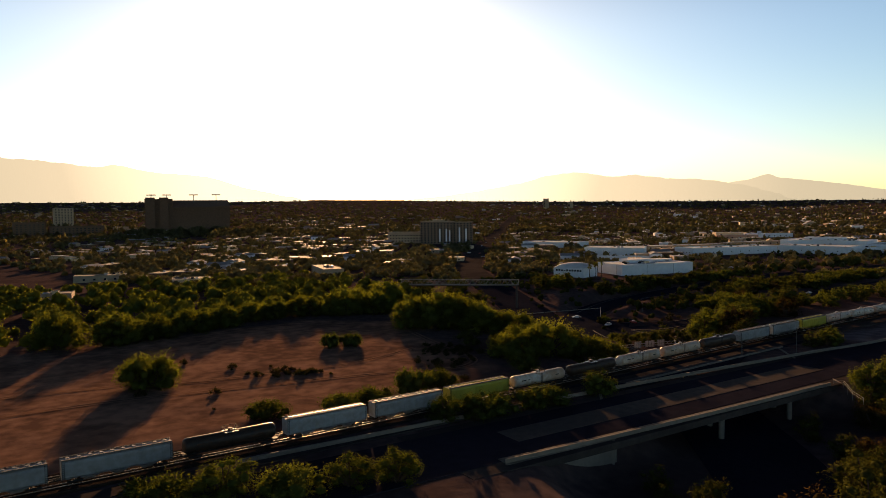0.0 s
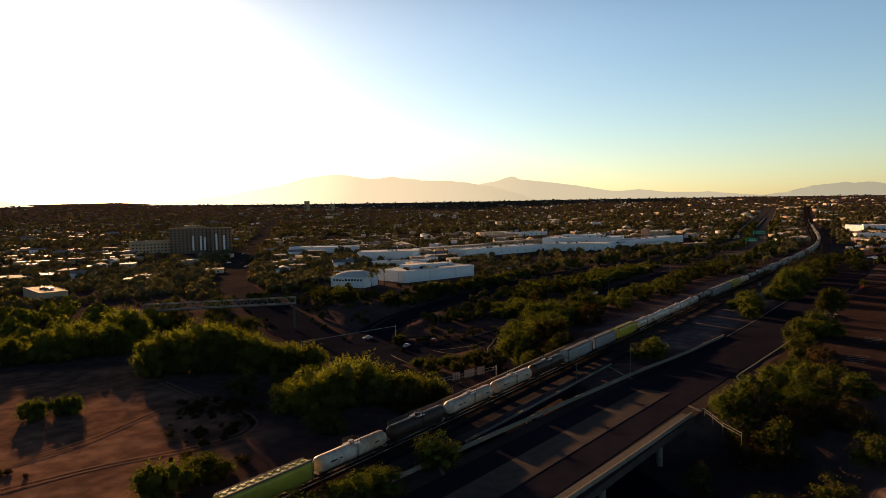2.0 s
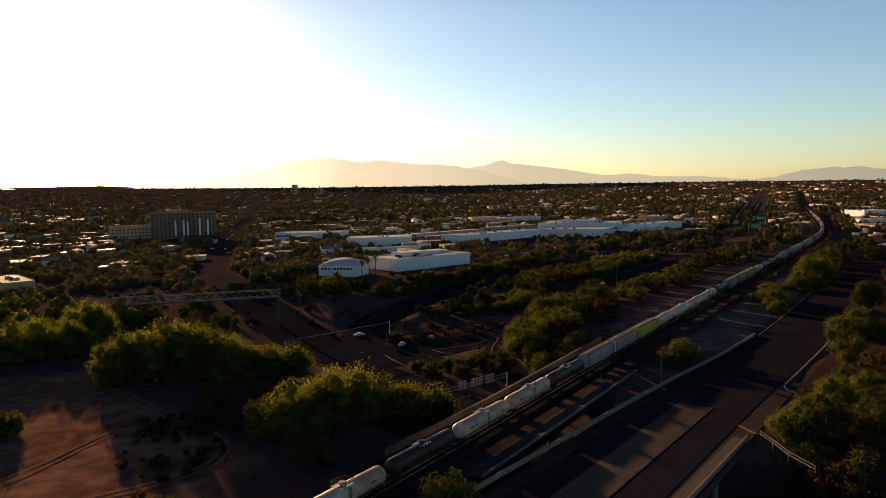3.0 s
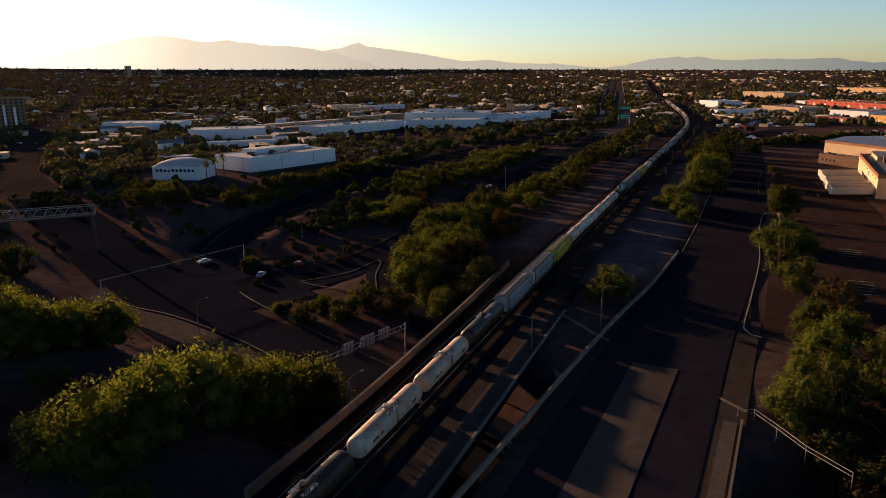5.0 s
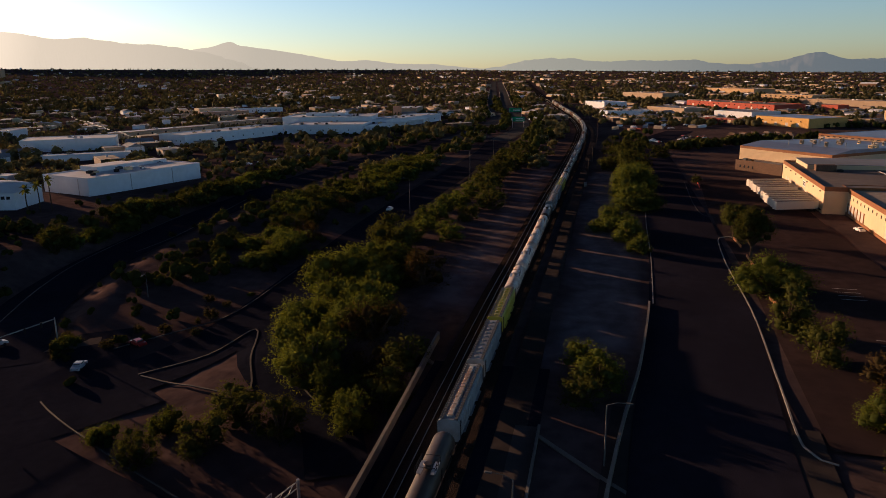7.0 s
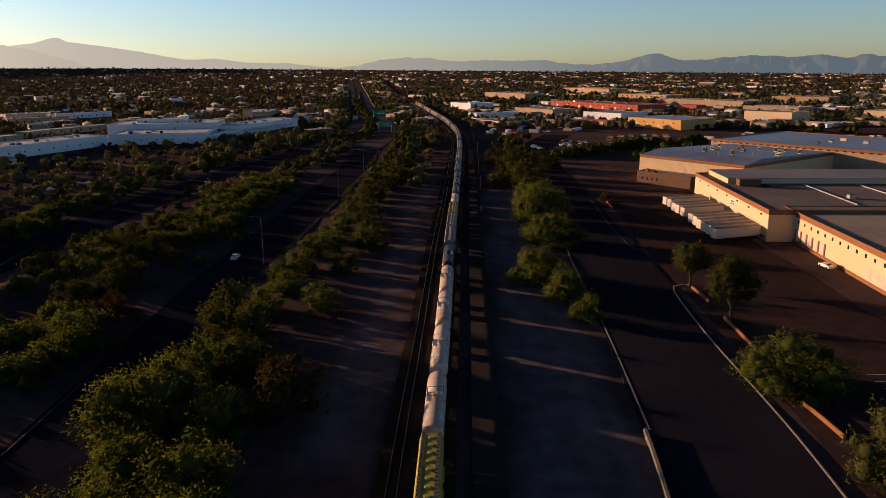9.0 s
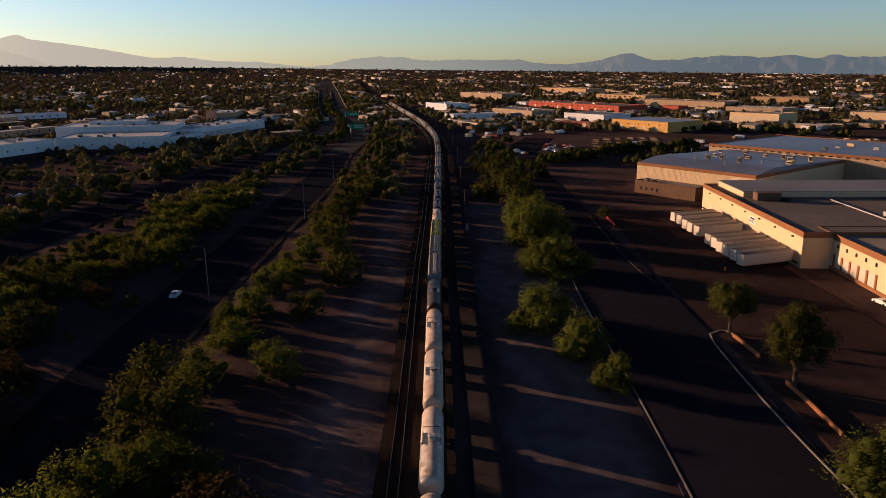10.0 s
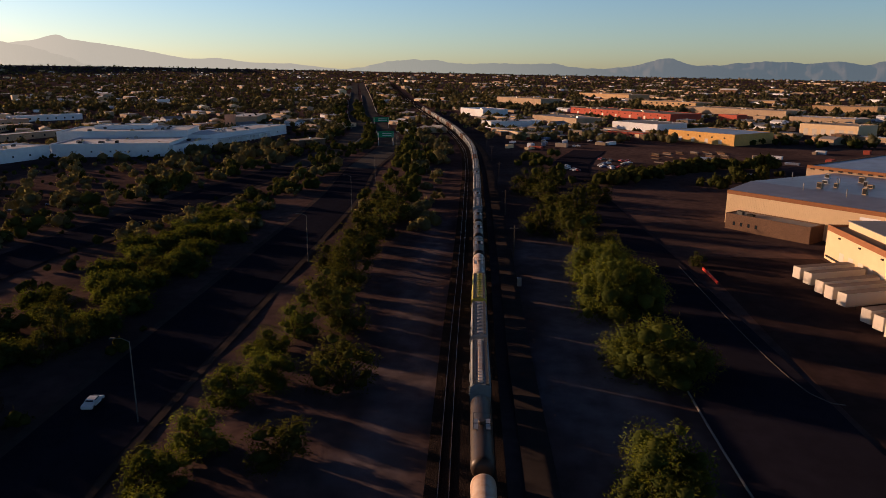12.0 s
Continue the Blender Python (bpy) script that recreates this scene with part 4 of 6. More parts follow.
for k, top in ((5, 22), (7, 22), (8, 20), (11, 24), (13, 22)):
    x = -33.6 + k * 4.75
    yy = -10 if x < 11 else -16
    part("balcony_bay", boxes((x - 1.1, yy - 1.2, 3.5, x + 1.1, yy, top)), WHITE, flats)
building("apartment_building", "low brown apartment wing with a flat roof", "apartment building", (522, 908), (56, 20, 17), TAN, ROOF_T, turn=-34, windows=(("s", 12, 3, 4.6, 2, -26, 26), ("s", 12, 7, 8.6, 2, -26, 26), ("s", 12, 11, 12.6, 2, -26, 26)), seed=31)
stadium = thing("stadium", "large grandstand with light masts above the city", "stadium", (357, 1558, ground_z(357, 1558)), -12)
part("stand", boxes((-84, -30, -1, -30, 30, 68), (-30, -26, -1, 84, 30, 52)), BRICK, stadium)
v = [(-30, -30, 50), (84, -30, 52), (84, 30, 66), (-30, 30, 66), (-30, -30, 46), (84, -30, 48), (84, 30, 62), (-30, 30, 62)]
part("roof", raw("roof", v, [(0, 1, 2, 3), (7, 6, 5, 4), (0, 4, 5, 1), (1, 5, 6, 2), (2, 6, 7, 3), (3, 7, 4, 0)], BRICK), BRICK, stadium)
for x in (-82, -56):
    part("tower", boxes((x, -36, 0, x + 18, -30, 71), bevel=0.3), BRICK, stadium)
for x in (-72, -42, 12, 58):
    part("light_mast", boxes((x - 0.6, -1, 60, x + 0.6, 1, 76), (x - 9, -1, 76, x + 9, 1, 78)), DULL, stadium)
for k, (x, y, sx, sy, h, m) in enumerate(((61, 1498, 52, 40, 26, BRICK), (137, 1492, 92, 40, 18, BRICK), (155, 1990, 44, 30, 44, TAN), (-40, 1480, 60, 40, 24, BRICK))):
    building("campus_block", "brown multi-storey campus block among trees", "campus building", (x, y), (sx, sy, h), m, ROOF_T, parapet=0.8, units=3, seed=90 + k,
             windows=[("s", int(sx / 7), 4 + q * 4, 6 + q * 4, 3, -sx * 0.46, sx * 0.46) for q in range(int(h / 4) - 1)], group="campus blocks")
for k, (x, y, sx, sy, h) in enumerate(((70, 596, 36, 14, 5), (277, 697, 60, 40, 4), (230, 532, 16, 52, 6.5), (120, 520, 26, 18, 5), (30, 480, 22, 14, 4.5))):
    building("shop", "low flat-roofed building among trees", "building", (x, y), (sx, sy, h), (TAN, CREAM)[k % 2], ROOF_T, turn=-12, parapet=0.4, units=5, seed=110 + k, windows=(("s", 4, 1.2, 2.6, 1.6, -sx * 0.4, sx * 0.4),))
for k in range(2):
    building("tower_block", "distant slab tower above the trees", "tower", ((2182, 2494), (2265, 2419))[k], (20, 15, (46, 30)[k]), TAN, ROOF_T, seed=40 + k, windows=(("w", 5, 8, 34 if k == 0 else 20, 2, -6, 6),))

# industrial blocks south of the railway
ROWS_OF_DOORS = (("n", 4, 0.4, 3.8, 3, -25, 25),)
building("warehouse", "yellow warehouse with a pale metal roof", "warehouse", (880.4, -11.9), (62, 48, 8.5), YELLOW, ROOF_B, turn=36.7, parapet=0.3, seed=51, doors=ROWS_OF_DOORS, windows=(("n", 5, 4.8, 5.8, 1.4, -28, 28),))
building("warehouse", "pale gabled shed beside a yellow warehouse", "warehouse", (990, 22), (56, 40, 7.5), WHITE, ROOF_G, turn=36.7, parapet=0.3, seed=52)
building("shop", "low red brick shop with a flat roof", "shop", (915, 53), (36, 12, 4.4), RED, ROOF_T, turn=45, parapet=0.3, seed=53, windows=(("n", 5, 1.2, 2.6, 2, -16, 16),))
building("warehouse", "long red brick warehouse", "warehouse", (1199, 3.5), (187, 46, 7.6), RED, ROOF_D, turn=30.5, parapet=0.5, units=14, seed=54, doors=(("n", 7, 0.4, 3.6, 3, -90, 90),), windows=(("n", 16, 4.4, 5.4, 2.2, -90, 90),))
building("warehouse", "orange brick warehouse with sunlit panels", "warehouse", (1440, -108), (110, 40, 9), OCHRE, ROOF_T, turn=34, parapet=0.5, units=5, seed=55, windows=(("n", 9, 5, 7, 4, -50, 50),))
building("warehouse", "cream warehouse with sunlit panels", "warehouse", (948, -132), (50, 34, 10), CREAM, ROOF_T, turn=40, parapet=0.4, units=4, seed=56, doors=(("n", 6, 0.4, 6, 4, -23, 23),))
building("warehouse", "orange industrial shed with a flat roof", "warehouse", (1334, -318), (84, 40, 9), OCHRE, ROOF_T, turn=44, parapet=0.4, units=4, seed=57)
building("shop", "white yard building with an awning", "shop", (1016, 152), (58, 20, 6), WHITE, ROOF_W, turn=-60, parapet=0.3, units=6, seed=58)
building("warehouse", "white and blue warehouse beside the tracks", "warehouse", (1190, 185), (60, 34, 8.5), WHITE, ROOF_B, turn=30, parapet=0.4, units=2, seed=59)
building("warehouse", "grey depot with a flat roof", "warehouse", (1085, 92), (80, 34, 6.5), TAN, ROOF_G, turn=32, parapet=0.4, units=4, seed=60)
building("warehouse", "long pale depot behind a red warehouse", "warehouse", (1260, -150), (150, 40, 8), TAN, ROOF_T, turn=36, parapet=0.4, units=7, seed=61)
building("shop", "small red brick workshop", "shop", (1120, -95), (24, 18, 8), RED, ROOF_T, turn=36, parapet=0.4, seed=62)
building("warehouse", "white roofed workshop beside a timber yard", "warehouse", (1100, -190), (70, 34, 7), TAN, ROOF_W, turn=40, parapet=0.4, units=5, seed=63)
building("warehouse", "cream shed at the edge of the plain", "warehouse", (960, -260), (60, 34, 9), CREAM, ROOF_T, turn=44, parapet=0.4, units=3, seed=64)
building("warehouse", "tan brick hall among the depots", "warehouse", (1500, 120), (140, 40, 10), TAN, ROOF_T, turn=30, parapet=0.4, units=5, seed=65)
building("warehouse", "orange brick hall far beyond the depots", "warehouse", (1780, -60), (160, 50, 9), OCHRE, ROOF_T, turn=30, parapet=0.4, units=3, seed=66)


# ---- trees ----
def soften(me, normals):
    """Shades leaves by the clump they belong to."""
    me.shade_smooth()
    me.normals_split_custom_set_from_vertices(normals)
    return me


core = bmesh.new()
bmesh.ops.create_icosphere(core, subdivisions=1, radius=1.0)
CORE_V, CORE_F = [p.co.normalized() for p in core.verts], [[p.index for p in t.verts] for t in core.faces]
core.free()


def leaf_cloud(rnd, lobes, n, size, droop=0.0):
    """Small leaf sprays on the shells of many lobes, with the directions in which they face."""
    v, f, nr = [], [], []
    total = sum(r * r for _, r in lobes)
    for c, r in lobes:
        k = len(v)
        for p in CORE_V:
            q = p * r * (0.4 + 0.22 * rnd.random())
            v.append(Vector(c) + Vector((q.x, q.y, q.z * 0.85)))
            nr.append(p)
        f += [tuple(k + i for i in t) for t in CORE_F]
        for _ in range(max(4, int(n * r * r / total))):
            d = Vector((rnd.gauss(0, 1), rnd.gauss(0, 1), rnd.gauss(0.2, 0.9))).normalized()
            p = Vector(c) + Vector((d.x, d.y, d.z * 0.85)) * r * (1.08 * rnd.uniform(0.12, 1.0) ** 0.33 + (0.3 * rnd.random() if rnd.random() < 0.12 else 0))
            u = d.cross(Vector((rnd.gauss(0, 1), rnd.gauss(0, 1), rnd.gauss(0, 1)))).normalized()
            w = (d * rnd.uniform(0.1, 0.9) + Vector((rnd.gauss(0, 0.7), rnd.gauss(0, 0.7), rnd.gauss(-droop, 0.5)))).normalized()
            s = size * rnd.uniform(0.5, 1.5)
            k = len(v)
            q = [p - u * s * 0.34, p + w * s * 1.3 + u * s * rnd.uniform(-0.2, 0.2), p + u * s * 0.34]
            if (q[1] - q[0]).cross(q[2] - q[0]).dot(d) < 0:
                q.reverse()
            v += q
            f.append((k, k + 1, k + 2))
            m = (d + Vector((rnd.gauss(0, 0.2), rnd.gauss(0, 0.2), rnd.gauss(0.1, 0.2)))).normalized()
            nr += [m] * 3
    return v, f, nr


def make_tree(seed, radius, height, leaf, n=1500, size=0.75, name="tree", label="", category="tree", stems=3, lobes_n=16, lift=0.0):
    rnd = random.Random(seed)
    t = thing(name, label, category)
    trunk = bmesh.new()
    lobes = []
    for i in range(lobes_n):
        a, q = rnd.uniform(0, 6.283), math.sqrt(rnd.uniform(0, 1)) * radius * 0.74
        r = min(radius, 5.6) * rnd.uniform(0.24, 0.46)
        z = height * (0.22 + 0.7 * (1 - (q / radius) ** 2)) * rnd.uniform(0.7, 1.06)
        lobes.append(((q * math.cos(a), q * math.sin(a), lift + max(r * 0.5, (z - r * 0.45) * ((0.3, 1.0, 0.75)[i % 3] if stems == 5 else (0.55, 1.0, 1.0)[i % 3]))), r))
    base = [(rnd.uniform(-0.3, 0.3), rnd.uniform(-0.3, 0.3), -0.4) for _ in range(stems)]
    if stems == 1:
        tube(trunk, (0, 0, -0.4), (0.08, 0.05, lift * 0.95), radius * 0.06 + 0.06, radius * 0.045 + 0.05, n=9, caps=False)
        base = [(0.08, 0.05, lift * 0.9)]
    for i, (c, r) in enumerate(lobes):
        b = Vector(base[i % stems])
        m = b.lerp(Vector(c), 0.5) + Vector((0, 0, height * 0.06))
        w = radius * 0.045 + 0.04
        tube(trunk, b, m, w, w * 0.6, n=5, caps=False)
        tube(trunk, m, c, w * 0.6, w * 0.2, n=4, caps=False)
    part("trunk", trunk, BARK, t)
    v, f, nr = leaf_cloud(rnd, lobes, n, size, 0.2)
    part("crown", soften(raw("crown", v, f, leaf), nr), leaf, t)
    return t


LAB = {"M": "yellow-green mesquite tree with a broad sunlit crown", "D": "dark green rounded tree with a dense crown", "Y": "dry brown-leaved desert tree", "S": "low grey-green desert shrub"}
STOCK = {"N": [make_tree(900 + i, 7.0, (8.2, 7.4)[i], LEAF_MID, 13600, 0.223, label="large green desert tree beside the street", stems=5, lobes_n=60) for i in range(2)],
         "L": [make_tree(700 + i, 7.0, (7.8, 7.2, 8.4)[i], LEAF, 12400, 0.28, label="large yellow-green mesquite with crowns down to the ground", stems=5, lobes_n=64) for i in range(3)],
         "R": [make_tree(800 + i, 4.4, (8.2, 7.6)[i], LEAF_DARK, 9000, 0.188, label="dark round-crowned street tree on a clear trunk", stems=1, lobes_n=40, lift=2.6) for i in range(2)],
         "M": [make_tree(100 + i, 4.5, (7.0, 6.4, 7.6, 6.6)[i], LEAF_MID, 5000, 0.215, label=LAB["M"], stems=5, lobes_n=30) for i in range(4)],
         "D": [make_tree(200 + i, 3.6, (6.4, 5.8, 7.0)[i], LEAF_DARK, 3000, 0.208, label=LAB["D"], stems=5, lobes_n=22) for i in range(3)],
         "Y": [make_tree(300 + i, 3.4, (5.0, 5.6)[i], LEAF_DRY, 2800, 0.18, label=LAB["Y"], stems=5, lobes_n=22) for i in range(2)],
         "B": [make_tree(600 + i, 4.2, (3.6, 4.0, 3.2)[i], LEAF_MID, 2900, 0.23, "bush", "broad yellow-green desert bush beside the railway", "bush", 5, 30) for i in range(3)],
         "S": [make_tree(400 + i, 1.6, (1.7, 1.4, 2.0)[i], SCRUB, 420, 0.2, "shrub", LAB["S"], "shrub", 4, 10) for i in range(3)]}
used = set()
trnd = random.Random(77)


def plant(kind, x, y, r=None, z=None):
    """Stands a tree of that kind at (x, y), r its crown's radius in metres."""
    r = r * ((1.1 if x < 290 else 1.28) if y > 176 else 1.18) if r and kind in "MD" and (125 < y < 176 and x > 265 or 176 < y < 212 and 240 < x < 350) else r
    r = r * 1.35 if r and kind == "B" and x > 300 else r
    # large trees take the brighter leaves on the sun side, the dimmer ones elsewhere
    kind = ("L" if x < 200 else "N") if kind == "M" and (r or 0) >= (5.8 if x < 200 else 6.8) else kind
    ob = trnd.choice(STOCK[kind])
    base = {"M": 4.5, "L": 5.7, "N": 5.7, "R": 4.4, "D": 3.6, "Y": 3.4, "S": 1.6, "F": 3.6, "B": 4.2}[kind]
    s = (r or base * trnd.uniform(0.75, 1.2)) / base
    zz = ground_z(x, y) - 0.1 if z is None else z
    m = pose(x, y, zz, 0, 0, trnd.uniform(0, 360)) @ Matrix.Diagonal((s, s * trnd.uniform(0.9, 1.1), s * trnd.uniform(0.85, 1.12), 1))
    if ob.name in used:
        return copy_thing(ob, m)
    used.add(ob.name)
    ob.matrix_basis = m
    return ob


TREES = """M 100 323 7.2;M 112 327 6.6;M 86 316 6.4;M 72 312 6.8;M 56 304 6.4;M 128 325 7;M 158 330 8;M 146 318 7.5;M 160 311 7.6;M 40 300 6.8;M 20 302 6.8;M 176 330 7;M 163 258 8;M 170 250 8.5;M 173 238 8;M 181 228 6.5;M 152 262 6;M 150 186 6.5;M 161 183 7.5;M 172 181 8;M 182 178 6.5;M 146 193 5;M 168 172 5;
M 37 217 6.4;B 113 241 5.6;B 106 244 4;B 98 168 5.2;B 56 168 6.4;M 90 139.5 4.6;M 98 137 5;B 104 138 5;M 114 136.5 5;M 121 136 4.4;M 138 136 4.6;B 149 134.8 4.6;M 54 116 4.6;M 62 113 4.6;M 33 124 5;B 44 119 5;B 22 128 5;B 108 170 4.4;B 140 171 4.6;B 84 166 4;B 74 164 4;M 202 97 5;D 221 86 5;M 235 75 5;Y 203 72 5;D 187 66 5;D 172 71 5;Y 160 76 4.6;D 126 60 5;Y 116 64 5;D 141 68 5;D 190 84 5;M 212 84 5.5;M 228 92 5;
M 248 182 5;M 255 190 6;M 262 196 6;M 272 199 6.5;M 268 186 5.5;M 280 188 5.5;Y 256 178 4;Y 266 181 5;M 284 200 6;M 300 203 5.5;M 296 192 5;Y 304 183 5;M 312 202 5;M 318 195 5.5;D 330 199 5;D 340 204 4.5;M 350 202 5.5;M 352 189 4.5;
M 366 201 5;M 376 204 4.5;M 385 203 4.5;D 384 190 4;M 400 203 5;M 408 200 4.8;D 409 187 5;M 420 204 4.5;M 430 201 5;D 436 193 4.5;D 448 201 5;D 458 198 4.5;D 470 198 5;D 480 204 5;D 492 202 5;D 506 203 5.5;D 520 200 5;D 532 206 5;D 545 198 5;D 556 204 5;D 570 208 5;D 584 203 5;
D 234 186 4;D 228 196 3.5;D 222 204 3;D 238 196 4;B 232 206 3;B 226 214 2.6;M 306 340 5.5;M 314 345 5.5;D 300 348 5;M 318 352 5;D 309 334 4.5;D 296 338 4.5;M 240 176 4;D 247 172 4;D 256 171 4;
M 253 136 4.5;M 262 139 4;D 246 138 3;M 349 130 3.2;M 363 134 4.6;M 376 140 5.4;M 383 138 5;M 419 131.5 6.6;M 449 133.5 6.2;M 473 134.5 5.8;D 492 134 5;D 478 130 4.5;D 518 137 5;D 532 146 5;D 546 133 5;D 590 143 5;D 592 121 5;D 565 138 5;D 610 150 4.5;D 630 140 4.5;
R 375 101.5 4.9;R 350 99.5 6;M 317 99 6.9;D 289 100 4.5;D 275 97 4;M 250 94 4.5;M 243 88 4;M 231 95 4.5;Y 262 88 4;M 221 92 5;M 211 97 5;D 205 92 4.5;M 217 83 4.5;D 230 80 4;Y 200 84 4;D 195 92 4;Y 186 88 4;Y 208 76 4;D 494 105 2;
B 341 240 4.1;B 350 249 3.8;B 331 236 4.4;D 360 252 4.1;D 372 245 3.8;B 384 259 4;B 436 259 3.8;B 443 265 3.3;B 428 246 3.1;B 451 250 4;B 322 241 3.8;B 338 252 4;D 399 250 3.6;B 410 256 4;D 414 245 3.0;B 460 247 3.3;B 466 262 3.8;D 474 254 3.3;B 485 262 4;B 500 262 3.3;B 512 257 3.3;Y 392 242 3;Y 352 238 3.4"""
for row in TREES.replace("\n", "").split(";"):
    k, x, y, r = row.split()
    plant(k, float(x), float(y), float(r))


def band(line, off0, off1, x0, x1, count, kinds, lo, hi, seed):
    """Trees at random in a strip beside a line."""
    rnd = random.Random(seed)
    seg = within(line, x0, x1)
    nr = sides(seg)
    for _ in range(count):
        i = rnd.randrange(len(seg))
        x, y = seg[i, :2] + nr[i] * rnd.uniform(off0, off1)
        x, k, r = x + rnd.uniform(-3, 3), rnd.choice(kinds), rnd.uniform(lo, hi)
        if not (100 < x < 262 and 97 < y < 172):
            plant(k, x, y, r)


band(FREEWAY, 19, 44, 400, 560, 40, "DBBBM", 2.8, 4.4, 1)
band(FREEWAY, 24, 46, 330, 420, 16, "DDB", 2.4, 4.4, 2)
band(WESTBOUND, -13, -24, 300, 470, 34, "DDB", 2.6, 4.2, 17)

HEDGE = spline([(640, 112), (660, 98), (684, 76), (704, 48), (716, 20), (722, 0)], 4)
band(spline([(250, 258), (262, 244), (275, 232), (300, 236)], 3), -8, 8, 240, 320, 16, "SSB", 1.0, 2.2, 14)
band(spline([(132, 192), (138, 205), (134, 222)], 3), -5, 5, 120, 150, 26, "S", 0.8, 2.0, 15)
band(AVENUE, 26, 60, 190, 280, 18, "D", 3.0, 5.5, 6)
band(AVENUE, -14, -26, 110, 168, 10, "D", 2.2, 3.6, 19)
band(AVENUE, 14, 30, 110, 150, 8, "D", 2.2, 3.6, 20)
brnd = random.Random(8)
WEEDS = ((74, 211, 4.5, 20), (84, 206, 3, 14), (133, 210, 4, 22), (124, 193, 3.5, 12), (60, 240, 9, 5), (20, 200, 14, 5), (112, 180, 6, 6))
for cx, cy, spread, count in WEEDS:
    for _ in range(count):
        plant("S", cx + brnd.gauss(0, spread), cy + brnd.gauss(0, spread), brnd.uniform(0.5, 1.7))
for _ in range(20):
    x, y = brnd.uniform(300, 420), brnd.uniform(228, 296)
    plant("S", x, y, brnd.uniform(0.8, 2.4))

# ---- the far city: trees and houses out to the horizon ----
def clear_of_roads(x, y, gap=15):
    ok = np.ones(len(x), bool)
    for line in (AVENUE, FREEWAY, BACKWAY, RAIL, STREET, WESTBOUND):
        ok &= nearest(line[::3], x, y)[0] > gap
    return ok


srnd = np.random.RandomState(5)


def scatter(n, r0, r1, power=1.0):
    az = np.radians(srnd.uniform(-42, 106, n))
    r = np.exp(srnd.uniform(math.log(r0), math.log(r1), n))
    x, y = 200 + r * np.cos(az), 150 + r * np.sin(az)
    return x, y


def tree_field(name, x, y, leaves, size, rad, label, leaf=None, lobes=4, tall=(1.1, 1.8)):
    """Many trees in one mesh, each of a few rounded lobes: a small core with fine leaf sprays on it."""
    n = len(x)
    R = srnd.uniform(0.55, 1.35, n) * rad
    H = R * srnd.uniform(*tall, n)
    at = np.repeat(np.arange(n), lobes)
    k = len(at)
    a, q = srnd.uniform(0, 6.283, k), np.sqrt(srnd.rand(k)) * 0.6
    lr = R[at] * srnd.uniform(0.4, 0.62, k)
    lift = np.maximum(lr * 0.45, (H[at] - lr) * (1 - q * q) * srnd.uniform(0.45, 1.0, k))
    C = np.stack([x[at] + np.cos(a) * q * R[at], y[at] + np.sin(a) * q * R[at], land(x, y)[at] + lift], 1)
    if leaves >= 30:
        cv, cf = np.array([tuple(p) for p in CORE_V]), np.array(CORE_F)
    else:
        cv = np.array([(1, 0, 0), (0, 1, 0), (-1, 0, 0), (0, -1, 0), (0, 0, 1), (0, 0, -0.6)], float)
        cf = np.array([(0, 1, 4), (1, 2, 4), (2, 3, 4), (3, 0, 4), (1, 0, 5), (2, 1, 5), (3, 2, 5), (0, 3, 5)])
    core = C[:, None] + cv[None] * lr[:, None, None] * srnd.uniform(0.72, 0.98, (k, len(cv), 1))
    core_f = (np.arange(k)[:, None, None] * len(cv) + cf[None]).reshape(-1, 3)
    idx = np.repeat(np.arange(k), max(1, leaves // lobes))
    d = srnd.normal(size=(len(idx), 3))
    d[:, 2] += 0.35
    d /= np.linalg.norm(d, axis=1)[:, None]
    c = C[idx] + d * (lr[idx] * srnd.uniform(0.66, 1.12, len(idx)))[:, None]
    u = np.cross(d, srnd.normal(size=c.shape))
    u /= np.linalg.norm(u, axis=1)[:, None]
    w = d * srnd.uniform(0, 0.8, (len(idx), 1)) + srnd.normal(scale=0.6, size=c.shape)
    s = (R[at][idx] * size * srnd.uniform(0.6, 1.4, len(idx)))[:, None]
    leaf_v = np.stack([c - u * s * 0.6, c + u * s * 0.6, c + w * s * 1.2], 1)
    flip = np.einsum("ij,ij->i", np.cross(leaf_v[:, 1] - leaf_v[:, 0], leaf_v[:, 2] - leaf_v[:, 0]), d) < 0
    leaf_v[flip] = leaf_v[flip][:, ::-1]
    V = np.concatenate([core.reshape(-1, 3), leaf_v.reshape(-1, 3)])
    F = np.concatenate([core_f, k * len(cv) + np.arange(3 * len(idx)).reshape(-1, 3)])
    me = bpy.data.meshes.new(name)
    me.vertices.add(len(V))
    me.vertices.foreach_set("co", V.ravel())
    me.loops.add(F.size)
    me.loops.foreach_set("vertex_index", F.ravel().astype(np.int32))
    me.polygons.add(len(F))
    me.polygons.foreach_set("loop_start", np.arange(0, F.size, 3))
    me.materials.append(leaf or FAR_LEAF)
    me.update()
    soft_n = d + srnd.normal(scale=0.2, size=d.shape)
    soft_n = np.concatenate([np.tile(cv, (k, 1)), np.repeat(soft_n, 3, axis=0)])
    soften(me, (soft_n / np.linalg.norm(soft_n, axis=1)[:, None]).tolist())
    return tagged(new(name, me), label, "trees", kind="stuff")


